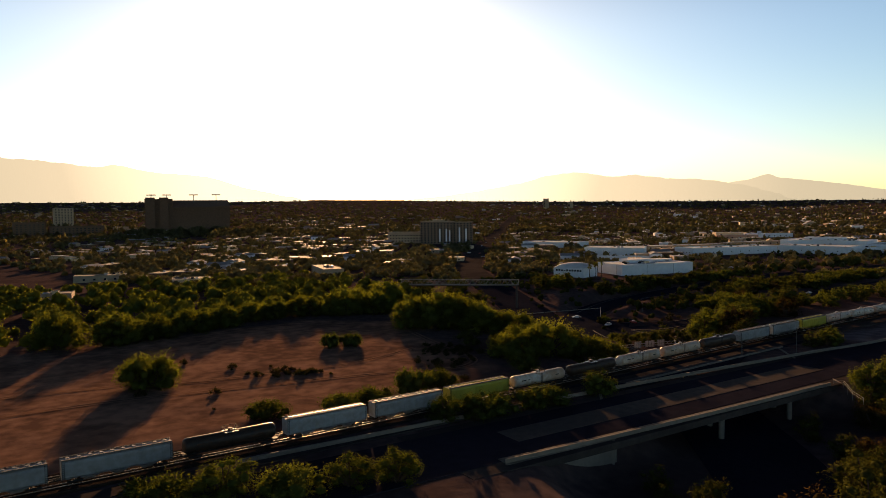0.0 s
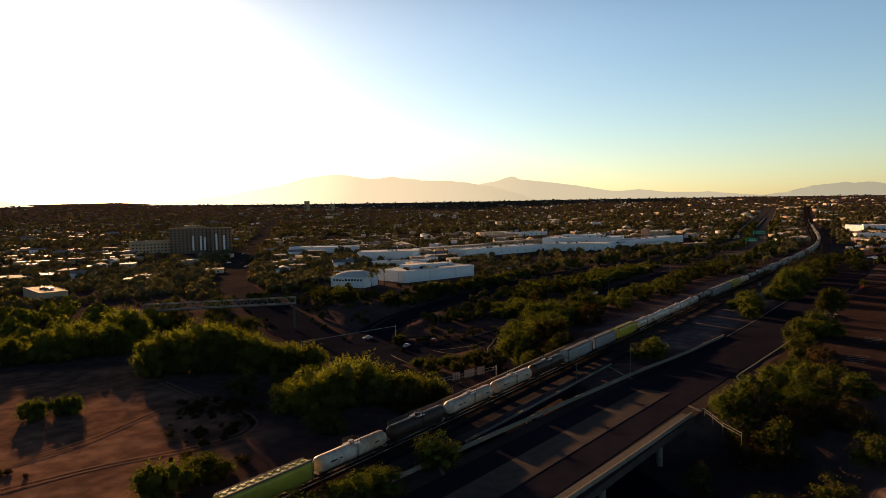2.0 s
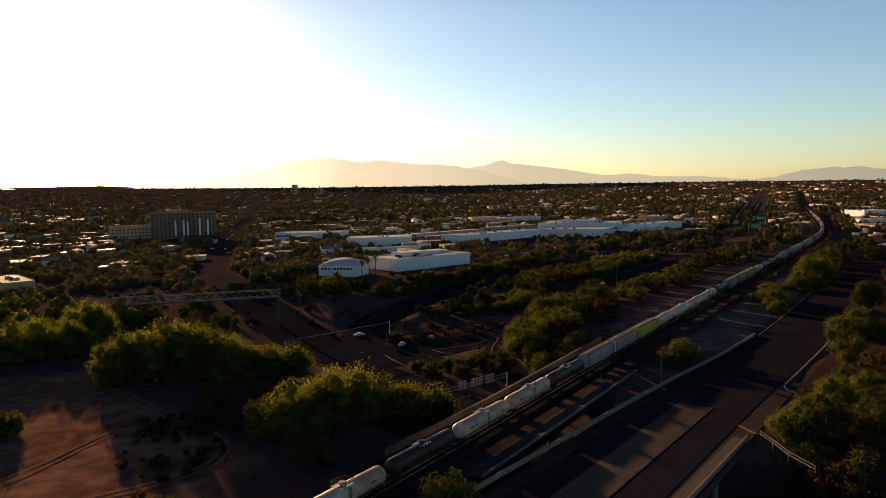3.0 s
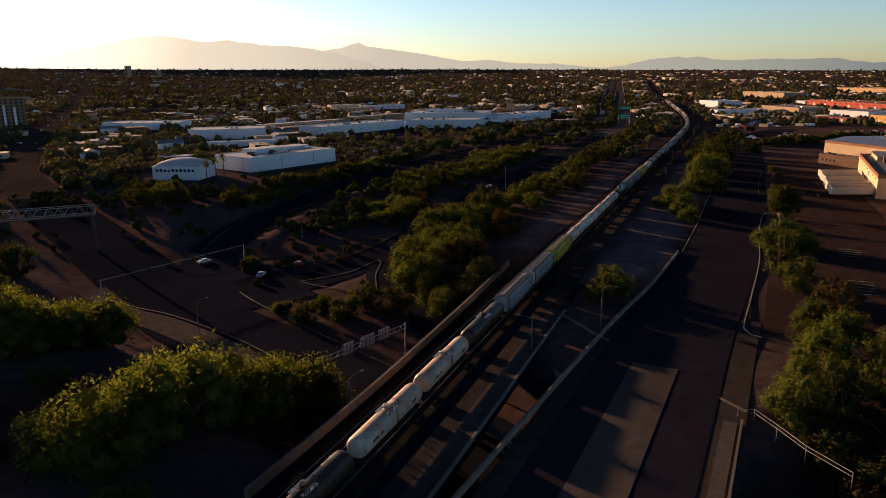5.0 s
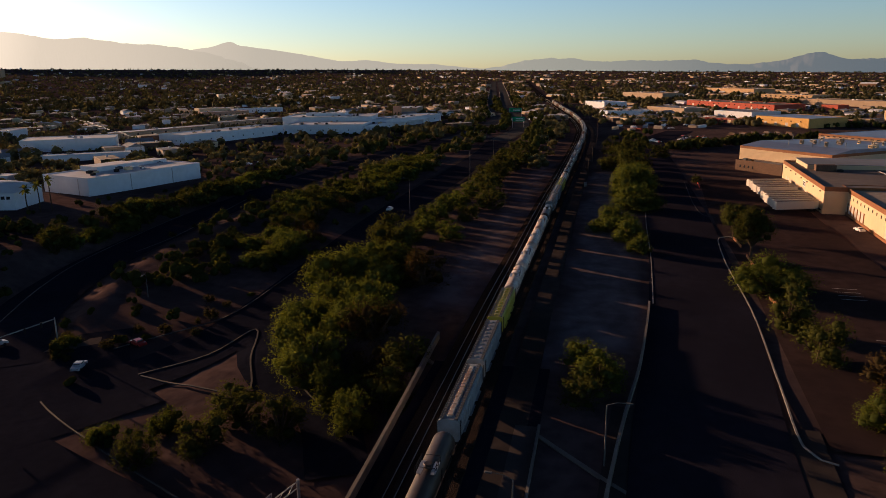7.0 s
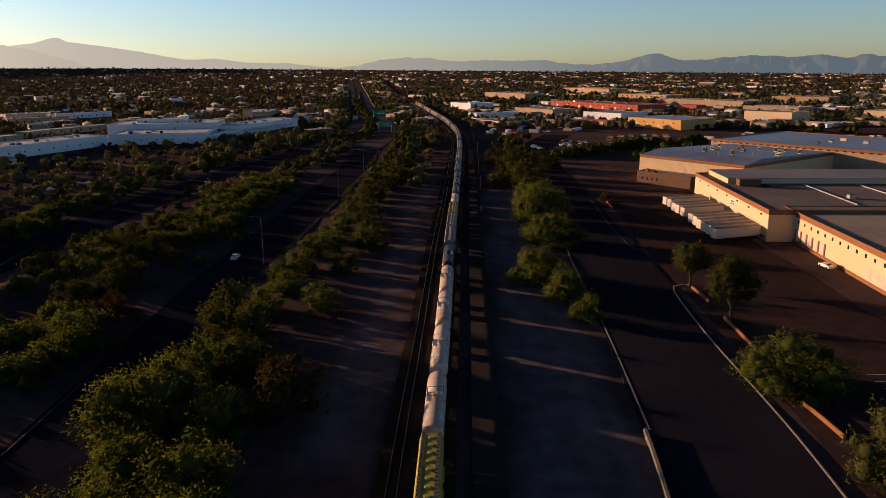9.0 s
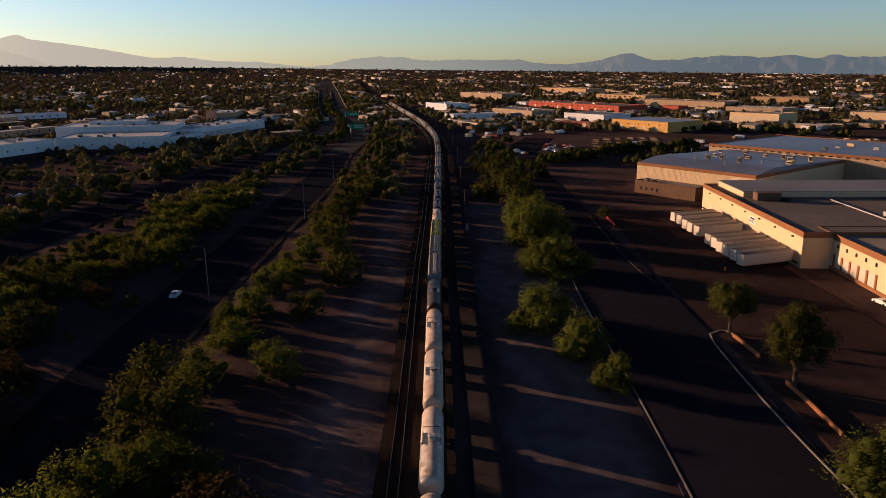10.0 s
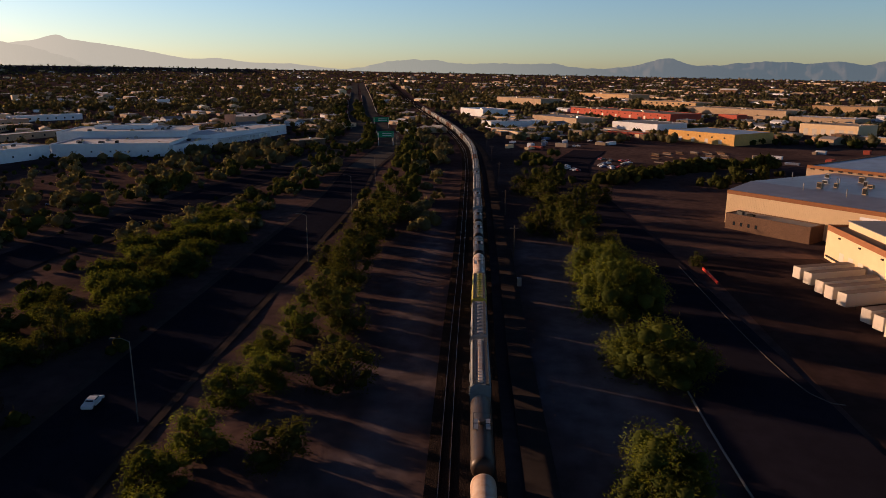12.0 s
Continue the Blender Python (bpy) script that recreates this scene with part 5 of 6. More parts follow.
def house_field(name, x, y, scale, label):
    n = len(x)
    z = land(x, y)
    w, d, h = srnd.uniform(5, 13, n) * scale, srnd.uniform(4, 9, n) * scale, srnd.uniform(2.6, 4.4, n)
    turn = np.where(y < 1.2 * x, radians(36), radians(-39)) + srnd.uniform(-0.08, 0.08, n)
    long = (srnd.rand(n) < 0.3) & (y < 1.2 * x)
    w = np.where(long, w * srnd.uniform(1.6, 3.2, n), w)
    hall_like = (srnd.rand(n) < 0.06) & (np.hypot(x, y) > 1500)
    h = np.where(hall_like, h * 1.8, h)
    w, d = np.where(hall_like, w * 1.6, w), np.where(hall_like, d * 1.8, d)
    verts, faces, mi = [], [], []
    for i in range(n):
        ca, sa = math.cos(turn[i]), math.sin(turn[i])
        k = len(verts)
        for zz in (z[i] - 1, z[i] + h[i]):
            for a, b in ((-1, -1), (1, -1), (1, 1), (-1, 1)):
                verts.append((x[i] + ca * a * w[i] - sa * b * d[i], y[i] + sa * a * w[i] + ca * b * d[i], zz))
        m = srnd.choice([1, 2, 2, 7, 2, 8 if y[i] < x[i] and srnd.rand() < 0.4 else 7, 7, 0 if y[i] < 1.4 * x[i] else 7])
        faces += [(k, k + 1, k + 5, k + 4), (k + 1, k + 2, k + 6, k + 5), (k + 2, k + 3, k + 7, k + 6), (k + 3, k, k + 4, k + 7)]
        mi += [m] * 4
        if srnd.rand() < 0.22:
            verts += [(x[i] - ca * w[i], y[i] - sa * w[i], z[i] + h[i] * 1.45), (x[i] + ca * w[i], y[i] + sa * w[i], z[i] + h[i] * 1.45)]
            faces += [(k + 4, k + 5, k + 9, k + 8), (k + 6, k + 7, k + 8, k + 9), (k + 5, k + 6, k + 9), (k + 7, k + 4, k + 8)]
            mi += [srnd.choice([4, 6, 6, 5, 6]) if y[i] < 1.4 * x[i] else srnd.choice([5, 6, 6])] * 2 + [m] * 2
        else:
            faces += [(k + 4, k + 5, k + 6, k + 7)]
            mi += [srnd.choice([4, 6, 6, 5, 6]) if y[i] < 1.4 * x[i] else srnd.choice([5, 6, 6])]
    me = raw(name, verts, faces, [WHITE, CREAM, TAN, WHITE, ROOF_W, ROOF_T, ROOF_G, BRICK, OCHRE])
    me.polygons.foreach_set("material_index", np.array(mi, dtype=np.int32))
    return tagged(new(name, me), label, "houses", kind="stuff")


BLOCKS = [(430, 380, 45), (578, 546, 40), (522, 482, 28), (628, 700, 45), (670, 472, 58), (753, 414, 44), (853, 376, 62), (806, 436, 52), (950, 640, 46), (985, 690, 30), (1010, 640, 38), (700, 560, 60), (820, 540, 46), (372, 389, 22), (561, 860, 48), (522, 908, 36), (420, 1600, 115),
          (880, -12, 42), (990, 22, 36), (915, 53, 20), (1199, 4, 60), (1140, -28, 60), (1255, 35, 60), (948, -132, 32), (1334, -318, 50), (1016, 152, 32), (1190, 185, 36), (1085, 92, 44), (1440, -108, 58),
          (1260, -150, 70), (1120, -95, 18), (1100, -190, 40), (960, -260, 36), (1500, 120, 74), (1780, -60, 84), (555, 30, 60), (593, -38, 80), (465, 27, 62), (396, 17, 60), (533, 70, 26), (230, 532, 34)]


def keep(x, y, share=1.0):
    """Leaves out the roads, the large buildings, the yards and the bare lot."""
    ok = clear_of_roads(x, y)
    for bx, by, br in BLOCKS:
        ok &= np.hypot(x - bx, y - by) > br
    ok &= ~((x < 860) & (y < 165))
    ok &= ~((x < 250) & (y < 320))
    return x[ok], y[ok]


tx, ty = srnd.uniform(-190, 215, 900), srnd.uniform(285, 520, 900)
ok = (ty > 302 + 0.12 * tx + 8 * np.sin(tx * 0.07)) & (nearest(AVENUE, tx, ty)[0] > 26)
for hx, hy, hr in ((205, 478, 24), (120, 520, 18), (30, 480, 16)):
    ok &= np.hypot(tx - hx, ty - hy) > hr
tree_field("thicket", tx[ok], ty[ok], 120, 0.11, 5.0, "thicket of yellow-green mesquite along the dirt lot", LEAF, tall=(1.3, 2.0))
x, y = keep(*scatter(8600, 330, 1300))
near = (x < 700) & (y < 520)
thin_out = near & (y < 420) & (srnd.rand(len(x)) < 0.55)
x, y, near = x[~thin_out], y[~thin_out], near[~thin_out]
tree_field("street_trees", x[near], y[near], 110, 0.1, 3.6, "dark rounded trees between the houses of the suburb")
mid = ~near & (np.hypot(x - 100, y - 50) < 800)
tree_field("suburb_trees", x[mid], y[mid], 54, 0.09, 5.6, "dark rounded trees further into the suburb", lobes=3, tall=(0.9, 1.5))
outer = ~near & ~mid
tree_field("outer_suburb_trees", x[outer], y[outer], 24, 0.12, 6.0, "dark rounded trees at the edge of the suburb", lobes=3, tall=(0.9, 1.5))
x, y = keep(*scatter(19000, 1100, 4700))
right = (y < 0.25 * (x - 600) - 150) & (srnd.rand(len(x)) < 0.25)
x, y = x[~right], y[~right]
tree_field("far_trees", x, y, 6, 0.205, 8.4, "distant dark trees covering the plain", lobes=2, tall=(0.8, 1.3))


def strip(line, off0, off1, x0, x1, count):
    """Places at random in a strip beside a line."""
    seg = within(line, x0, x1)
    i = srnd.randint(0, len(seg), count)
    p = seg[i, :2] + sides(seg)[i] * srnd.uniform(off0, off1, count)[:, None] + srnd.uniform(-3, 3, (count, 2))
    return p


far_rows = np.vstack([strip(FREEWAY, 14, 40, 560, 800, 44), strip(WESTBOUND, -15, -30, 470, 690, 26), strip(HEDGE, -6, 6, 600, 760, 110), strip(RAIL, 24, 46, 590, 780, 34), strip(FREEWAY, 12, 19, 780, 1500, 60), strip(FREEWAY, -12, -24, 720, 1500, 80), strip(BACKWAY, 12, 24, 720, 1400, 60), strip(RAIL, -24, -50, 600, 760, 16),
                      strip(spline([(640, 60), (668, 34), (690, 6)], 4), -6, 6, 600, 760, 14), strip(spline([(795, -140), (835, -100), (850, -60), (858, -30)], 4), -9, 9, 700, 900, 26),
                      strip(spline([(700, -40), (730, -70), (760, -90)], 4), -8, 8, 690, 800, 14)])
tree_field("tree_rows", far_rows[:, 0], far_rows[:, 1], 200, 0.09, 4.4, "dark trees in rows along the freeway and the yards", LEAF_DARK)
side = np.vstack([strip(AVENUE, o0, o1, 300, 900, 130) for o0, o1 in ((15, 34), (-15, -34))])
side = side[side[:, 1] > 400]
px, py = srnd.uniform(225, 500, 150), srnd.uniform(1330, 1500, 150)
tree_field("park_trees", px, py, 80, 0.13, 9.0, "tall dark trees in front of the stadium")
tree_field("avenue_trees", side[:, 0], side[:, 1], 110, 0.11, 4.4, "rounded trees along both sides of the avenue")
bx, by = srnd.uniform(240, 950, 1100), srnd.uniform(225, 470, 1100)
ok = clear_of_roads(bx, by, 9) & (by > 0.12 * (bx - 400) + 228)
for hx, hy, hr in BLOCKS:
    ok &= np.hypot(bx - hx, by - hy) > hr * 0.8
bank = np.vstack([strip(spline([(292, 404), (304, 378), (316, 352), (338, 330), (372, 320), (420, 318), (480, 320)], 4), -9, 9, 280, 490, 110),
                  strip(spline([(318, 352), (330, 372), (336, 398), (334, 424)], 3), -6, 6, 300, 350, 40),
                  strip(spline([(300, 258), (340, 266), (380, 272), (430, 274)], 4), -12, 10, 290, 440, 56)])
tree_field("bank_thicket", bank[:, 0], bank[:, 1], 150, 0.09, 3.0, "dark dense bushes on the banks of the sunken road", LEAF_DARK)
# dark leaves stand in for the shade lying on these banks
tree_field("verge_scrub", bx[ok], by[ok], 40, 0.12, 2.1, "scrub darkened for shade on the banks beside the freeway", LEAF_DARK)


def make_house(seed, wall, roof, gable):
    """A low house: walls, a flat or pitched roof with eaves, a door and windows."""
    rnd = random.Random(seed)
    w, d, h = rnd.uniform(7, 12), rnd.uniform(5, 8), rnd.uniform(3.2, 4.6)
    hs = thing("house", ("low tan house with a pale flat roof", "low white house with a pitched roof")[gable], "house", group="houses of the suburb")
    part("wall", boxes((-w, -d, -1, w, d, h)), wall, hs)
    if gable:
        v = [(-w - 0.5, -d - 0.5, h), (w + 0.5, -d - 0.5, h), (w + 0.5, d + 0.5, h), (-w - 0.5, d + 0.5, h), (-w - 0.5, 0, h + 2.2), (w + 0.5, 0, h + 2.2)]
        part("roof", raw("roof", v, [(0, 1, 5, 4), (2, 3, 4, 5), (1, 2, 5), (3, 0, 4), (3, 2, 1, 0)], roof), roof, hs)
    else:
        part("roof", boxes((-w - 0.2, -d - 0.2, h, w + 0.2, d + 0.2, h + 0.35)), roof, hs)
        part("cooler", boxes((1, -1, h + 0.35, 2.4, 0.4, h + 1.4), bevel=0.05), GALV, hs)
    for x in (-w * 0.5, w * 0.5):
        part("window", boxes((x - 0.8, -d - 0.04, 1.2, x + 0.8, -d + 0.1, 2.4)), GLASS, hs)
        part("window", boxes((-w - 0.04, x * d / w - 0.7, 1.2, -w + 0.1, x * d / w + 0.7, 2.4)), GLASS, hs)
    return hs


homes = [make_house(60 + i, (CREAM, TAN, BRICK, WHITE, TAN)[i], (ROOF_T, ROOF_G, ROOF_T, ROOF_G, ROOF_G)[i], i == 3) for i in range(5)]
x, y = keep(*scatter(220, 420, 1000))
open_land = (x > 430) & (x < 780) & (y < 430)
x, y = x[~open_land], y[~open_land]
for i in range(len(x)):
    at = pose(x[i], y[i], ground_z(x[i], y[i]), 0, 0, -39 + 90 * (i % 2))
    if i < 5:
        homes[i].matrix_basis = at
    else:
        copy_thing(homes[i % 5], at)
x, y = keep(*scatter(900, 700, 1500))
house_field("suburb_roofs", x, y, 0.75, "low white and tan houses among trees")
x, y = keep(*scatter(6000, 1250, 4600))
grouped = np.array([noise.noise((a / 260, b / 260, 4.0)) + 0.5 * noise.noise((a / 90, b / 90, 9.0)) > 0.02 for a, b in zip(x, y)])
x, y = x[grouped], y[grouped]
house_field("far_houses", x, y, 0.72, "distant pale roofs scattered over the plain")


# ---- hills ----
def hills(name, label, ridge, radius, foot, color, seed, rough=0.06):
    """A range as one relief; ridge: azimuth and elevation, in degrees, of its tops and saddles."""
    line = spline(sorted(ridge), 0.12)
    line = line[np.argsort(line[:, 0])]
    n, rows = int((line[-1, 0] - line[0, 0]) * 16), 10
    v = []
    for i in range(n + 1):
        az = line[0, 0] + (line[-1, 0] - line[0, 0]) * i / n
        el = np.interp(az, line[:, 0], line[:, 1]) + rough * noise.fractal((az * 1.1, seed, 0), 0.9, 2.0, 6)
        top = 51 + radius * math.tan(radians(el))
        for j in range(rows + 1):
            t = j / rows
            r = radius - foot * (1 - t) + 50 * noise.noise((az * 1.2, t * 3, seed)) * math.sin(math.pi * t)
            z = (top + 40) * t ** 0.8 - 40 + min(30, 0.1 * top) * noise.fractal((az * 0.9, t * 2.2, seed + 9), 1.0, 2.0, 5) * math.sin(math.pi * t)
            v.append((150 + r * math.cos(radians(az)), 100 + r * math.sin(radians(az)), z))
    k = rows + 1
    f = [(i * k + j, (i + 1) * k + j, (i + 1) * k + j + 1, i * k + j + 1) for i in range(n) for j in range(rows)]
    # haze put into the hills as emission, brighter and warmer towards the sun
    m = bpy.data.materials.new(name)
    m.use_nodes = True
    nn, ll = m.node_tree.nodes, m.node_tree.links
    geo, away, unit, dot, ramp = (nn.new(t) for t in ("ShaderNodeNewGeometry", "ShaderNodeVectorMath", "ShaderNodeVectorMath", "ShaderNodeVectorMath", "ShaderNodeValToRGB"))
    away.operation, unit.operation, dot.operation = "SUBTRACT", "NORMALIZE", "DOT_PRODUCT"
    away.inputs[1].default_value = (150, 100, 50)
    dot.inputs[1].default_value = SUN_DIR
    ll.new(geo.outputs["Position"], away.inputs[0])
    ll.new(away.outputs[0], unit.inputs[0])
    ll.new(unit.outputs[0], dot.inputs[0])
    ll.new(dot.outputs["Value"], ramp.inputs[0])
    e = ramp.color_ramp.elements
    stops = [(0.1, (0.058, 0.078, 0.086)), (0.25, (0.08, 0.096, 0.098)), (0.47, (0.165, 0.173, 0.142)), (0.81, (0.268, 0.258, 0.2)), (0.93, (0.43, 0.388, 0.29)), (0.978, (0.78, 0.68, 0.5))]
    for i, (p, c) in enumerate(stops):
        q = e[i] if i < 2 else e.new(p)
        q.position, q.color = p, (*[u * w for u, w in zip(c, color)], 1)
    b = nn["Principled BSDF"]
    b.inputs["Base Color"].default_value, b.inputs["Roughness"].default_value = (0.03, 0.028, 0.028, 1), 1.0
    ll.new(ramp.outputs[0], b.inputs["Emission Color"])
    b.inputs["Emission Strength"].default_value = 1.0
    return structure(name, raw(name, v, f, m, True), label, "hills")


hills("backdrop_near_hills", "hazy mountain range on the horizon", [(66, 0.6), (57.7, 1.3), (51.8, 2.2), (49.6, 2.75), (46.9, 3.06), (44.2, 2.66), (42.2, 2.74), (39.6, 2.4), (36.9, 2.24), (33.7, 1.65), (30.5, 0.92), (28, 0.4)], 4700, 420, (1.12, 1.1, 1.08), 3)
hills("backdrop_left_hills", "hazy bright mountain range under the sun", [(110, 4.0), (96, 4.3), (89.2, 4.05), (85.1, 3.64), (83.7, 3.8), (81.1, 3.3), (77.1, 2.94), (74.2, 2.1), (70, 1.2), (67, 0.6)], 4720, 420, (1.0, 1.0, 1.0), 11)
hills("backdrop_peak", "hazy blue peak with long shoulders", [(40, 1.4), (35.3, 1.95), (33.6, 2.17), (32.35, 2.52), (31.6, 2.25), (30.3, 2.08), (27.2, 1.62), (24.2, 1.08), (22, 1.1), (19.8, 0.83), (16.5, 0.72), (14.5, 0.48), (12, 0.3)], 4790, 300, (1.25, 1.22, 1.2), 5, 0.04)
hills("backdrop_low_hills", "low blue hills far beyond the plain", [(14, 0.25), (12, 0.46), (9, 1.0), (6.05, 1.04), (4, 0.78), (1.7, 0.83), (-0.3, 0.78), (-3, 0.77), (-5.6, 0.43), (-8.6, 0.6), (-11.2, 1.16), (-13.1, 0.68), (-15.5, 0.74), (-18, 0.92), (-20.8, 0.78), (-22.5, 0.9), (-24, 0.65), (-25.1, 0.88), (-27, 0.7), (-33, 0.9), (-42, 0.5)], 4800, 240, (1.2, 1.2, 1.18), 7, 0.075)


# ---- junction, signs and poles ----
def street_lamp(x, y, z0, h, reach, turn, label="galvanised street lamp with a curved arm"):
    lamp = thing("street_lamp", label, "street lamp", (x, y, z0), turn)
    bm = bmesh.new()
    tube(bm, (0, 0, 0), (0, 0, h), 0.13, 0.08, n=8)
    part("pole", bm, DULL, lamp)
    bm = bmesh.new()
    tube(bm, (0, 0, h), (reach * 0.5, 0, h + 0.5), 0.06, n=6)
    tube(bm, (reach * 0.5, 0, h + 0.5), (reach, 0, h + 0.55), 0.05, n=6)
    part("arm", bm, DULL, lamp)
    part("lantern", boxes((reach - 0.1, -0.18, h + 0.45, reach + 0.75, 0.18, h + 0.62), bevel=0.04), DULL, lamp)
    return lamp


for x, y, r in ((393.5, 216, 95), (488, 215, 95), (643, 223.5, 97), (566, 219, 95), (760, 230, 98), (860, 244, 100)):
    street_lamp(x, y, ground_z(x, y), 13.5, 2.2, r)
for x, y, z, h, r in ((206, 223, -6.5, 7.5, 350), (182.5, 165.8, -6.5, 8.5, 345), (208, 290, -6, 8.5, 60), (290, 255, -5.5, 7, 200), (228, 133.5, 0.1, 9, 270), (212, 143.2, 0.2, 6, 90)):
    street_lamp(x, y, z, h, 2.6, r)


def signal_mast(a, b, heads, z, label):
    """A beam between two posts over the avenue, with signal heads hung from it."""
    a, b = Vector((*a, 0)), Vector((*b, 0))
    m = thing("signal_gantry", label, "traffic signal", (a.x, a.y, 0), math.degrees(math.atan2(b.y - a.y, b.x - a.x)))
    L = (b - a).length
    for x, p in ((0, a), (L, b)):
        bm = bmesh.new()
        zz = ground_z(p.x, p.y)
        tube(bm, (x, 0, zz - 0.3), (x, 0, z + 0.3), 0.2, 0.14, n=8)
        part("post", bm, GALV, m)
    bm = bmesh.new()
    tube(bm, (0, 0, z), (L, 0, z), 0.14, n=8)
    part("beam", bm, KERB, m, "pale painted beam catching the sun")
    for k in heads:
        x = L * k
        h = part("signal_head", boxes((x - 0.18, -0.25, z - 1.0, x + 0.18, 0.05, z + 0.25), bevel=0.03), DARK, m, "black signal head seen from behind")
    return m


signal_mast((212, 262.5), (258.6, 254.4), (0.16, 0.3, 0.45, 0.6, 0.7, 0.85, 0.93), 0.2, "long pale signal beam over the sunken junction")
sign = thing("sign_gantry", "overhead road sign gantry seen from behind", "road sign", (190, 177, 0), math.degrees(math.atan2(-5.5, 23)))
for x in (0, 23.6):
    bm = bmesh.new()
    tube(bm, (x, 0, -6.8), (x, 0, 1.2), 0.22, n=8)
    part("post", bm, GALV, sign)
bm = bmesh.new()
for z in (0.0, 0.9):
    tube(bm, (0, 0, z), (23.6, 0, z), 0.09, n=6)
for k in range(12):
    tube(bm, (k * 1.97, 0, 0), (k * 1.97 + 0.98, 0, 0.9), 0.05, n=5)
part("truss", bm, GALV, sign)
for x, w in ((7.4, 3.0), (12.6, 4.0), (17.4, 3.2)):
    part("sign_panel", boxes((x - w / 2, 0.2, -0.6, x + w / 2, 0.28, 1.7)), GALV, sign, "back of an aluminium sign panel")
    for k in range(4):
        part("stiffener", boxes((x - w / 2 + 0.2 + k * (w - 0.4) / 3 - 0.05, 0.14, -0.6, x - w / 2 + 0.2 + k * (w - 0.4) / 3 + 0.05, 0.2, 1.7)), DARK, sign)
for x, y, w, turn in ((974, 277, 15, 100), (818, 247, 12, 98)):
    s = thing("freeway_sign", "green overhead freeway sign on steel posts", "road sign", (x, y, ground_z(x, y)), turn)
    for k in (-1, 1):
        bm = bmesh.new()
        tube(bm, (k * w * 0.45, 0, 0), (k * w * 0.45, 0, 9.5), 0.25, n=8)
        part("post", bm, GALV, s)
    part("panel", boxes((-w / 2, -0.15, 6.0, w / 2, 0.1, 10.5), bevel=0.05), GREEN, s, "green sign panel")
    for z0 in (7.0, 8.6):
        part("lettering_bar", boxes((-w * 0.36, 0.1, z0, w * 0.2, 0.14, z0 + 0.6)), PAINT, s)

# foot bridge over the avenue
fb = thing("foot_bridge", "white steel truss foot bridge over the avenue", "bridge", (245, 313, 8.2), math.degrees(math.atan2(37, -41)))
part("deck", boxes((-6, -1.9, -0.5, 62, 1.9, 0)), CONCRETE_OLD, fb)
for s in (-1.9, 1.9):
    bm = bmesh.new()
    for z in (0.1, 2.9):
        tube(bm, (-6, s, z), (62, s, z), 0.13, n=6)
    for k in range(23):
        x = -6 + k * 68 / 22
        tube(bm, (x, s, 0), (x + (1.5 if k < 22 else 0), s, 2.9), 0.07, n=5)
        tube(bm, (x, s, 0), (x - (1.5 if k else 0), s, 2.9), 0.07, n=5)
    part("truss", bm, KERB, fb)
for k in range(12):
    part("cross_tie", boxes((-6 + k * 6.18 - 0.08, -1.9, 2.8, -6 + k * 6.18 + 0.08, 1.9, 2.95)), DULL, fb)
for x in (-5, 61):
    bm = bmesh.new()
    tube(bm, (x, 0, -15), (x, 0, -0.4), 0.6, n=12)
    part("pier", bm, CONCRETE_OLD, fb)
part("approach", boxes((62, -1.8, -0.7, 76, 1.8, -0.1)), CONCRETE_OLD, fb)
bm = bmesh.new()
for x in (75,):
    tube(bm, (x, 0, -9), (x, 0, -0.6), 0.5, n=10)
part("trestle", bm, CONCRETE, fb)


# poles and wires beside the railway
def utility_pole(x, y, h=9.5, turn=0):
    p = thing("utility_pole", "weathered wooden utility pole with a cross-arm", "utility pole", (x, y, ground_z(x, y)), turn, group="poles along the railway")
    bm = bmesh.new()
    tube(bm, (0, 0, -0.3), (0, 0, h), 0.17, 0.11, n=7)
    part("pole", bm, WOOD, p)
    part("cross_arm", boxes((-0.07, -1.2, h - 0.9, 0.07, 1.2, h - 0.75)), WOOD, p)
    for k in (-1.0, 0.0, 1.0):
        part("insulator", boxes((-0.05, k - 0.05, h - 0.75, 0.05, k + 0.05, h - 0.5)), KERB, p)
    return p


poles = [(499, 156.5), (564, 159), (651, 162), (735, 167), (817, 172), (905, 186)]
for x, y in poles:
    utility_pole(x, y)
city_poles = [(560, 470), (600, 520), (640, 570), (690, 630), (745, 700)]
for x, y in city_poles:
    utility_pole(x, y, 12, 50)


def wires(line, h, offs, label):
    w = thing("power_lines", label, "power line")
    for o in offs:
        bm = bmesh.new()
        for (x0, y0), (x1, y1) in zip(line, line[1:]):
            z0, z1 = ground_z(x0, y0) + h, ground_z(x1, y1) + h
            last = None
            for k in range(9):
                t = k / 8
                p = Vector((x0 + (x1 - x0) * t, y0 + (y1 - y0) * t + o, z0 + (z1 - z0) * t - 6.0 * t * (1 - t)))
                if last:
                    tube(bm, last, p, 0.03, n=4, caps=False)
                last = p
        part("wire", bm, GALV, w)


wires(city_poles, 11.5, (-1.0, 0.0, 1.0), "sagging power lines catching the sun")

# barriers that catch the light along the far freeway
for line, off, x0, x1 in ((FREEWAY, 8.5, 900, 1750), (BACKWAY, -8.5, 820, 1500), (BACKWAY, 9.0, 960, 1900), (FREEWAY, -9.0, 1200, 2400)):
    structure("barrier", upright("barrier", within(line, x0, x1), off, 1.1, 0.6, KERB, 0.1), "pale concrete barrier along the freeway", "barrier")

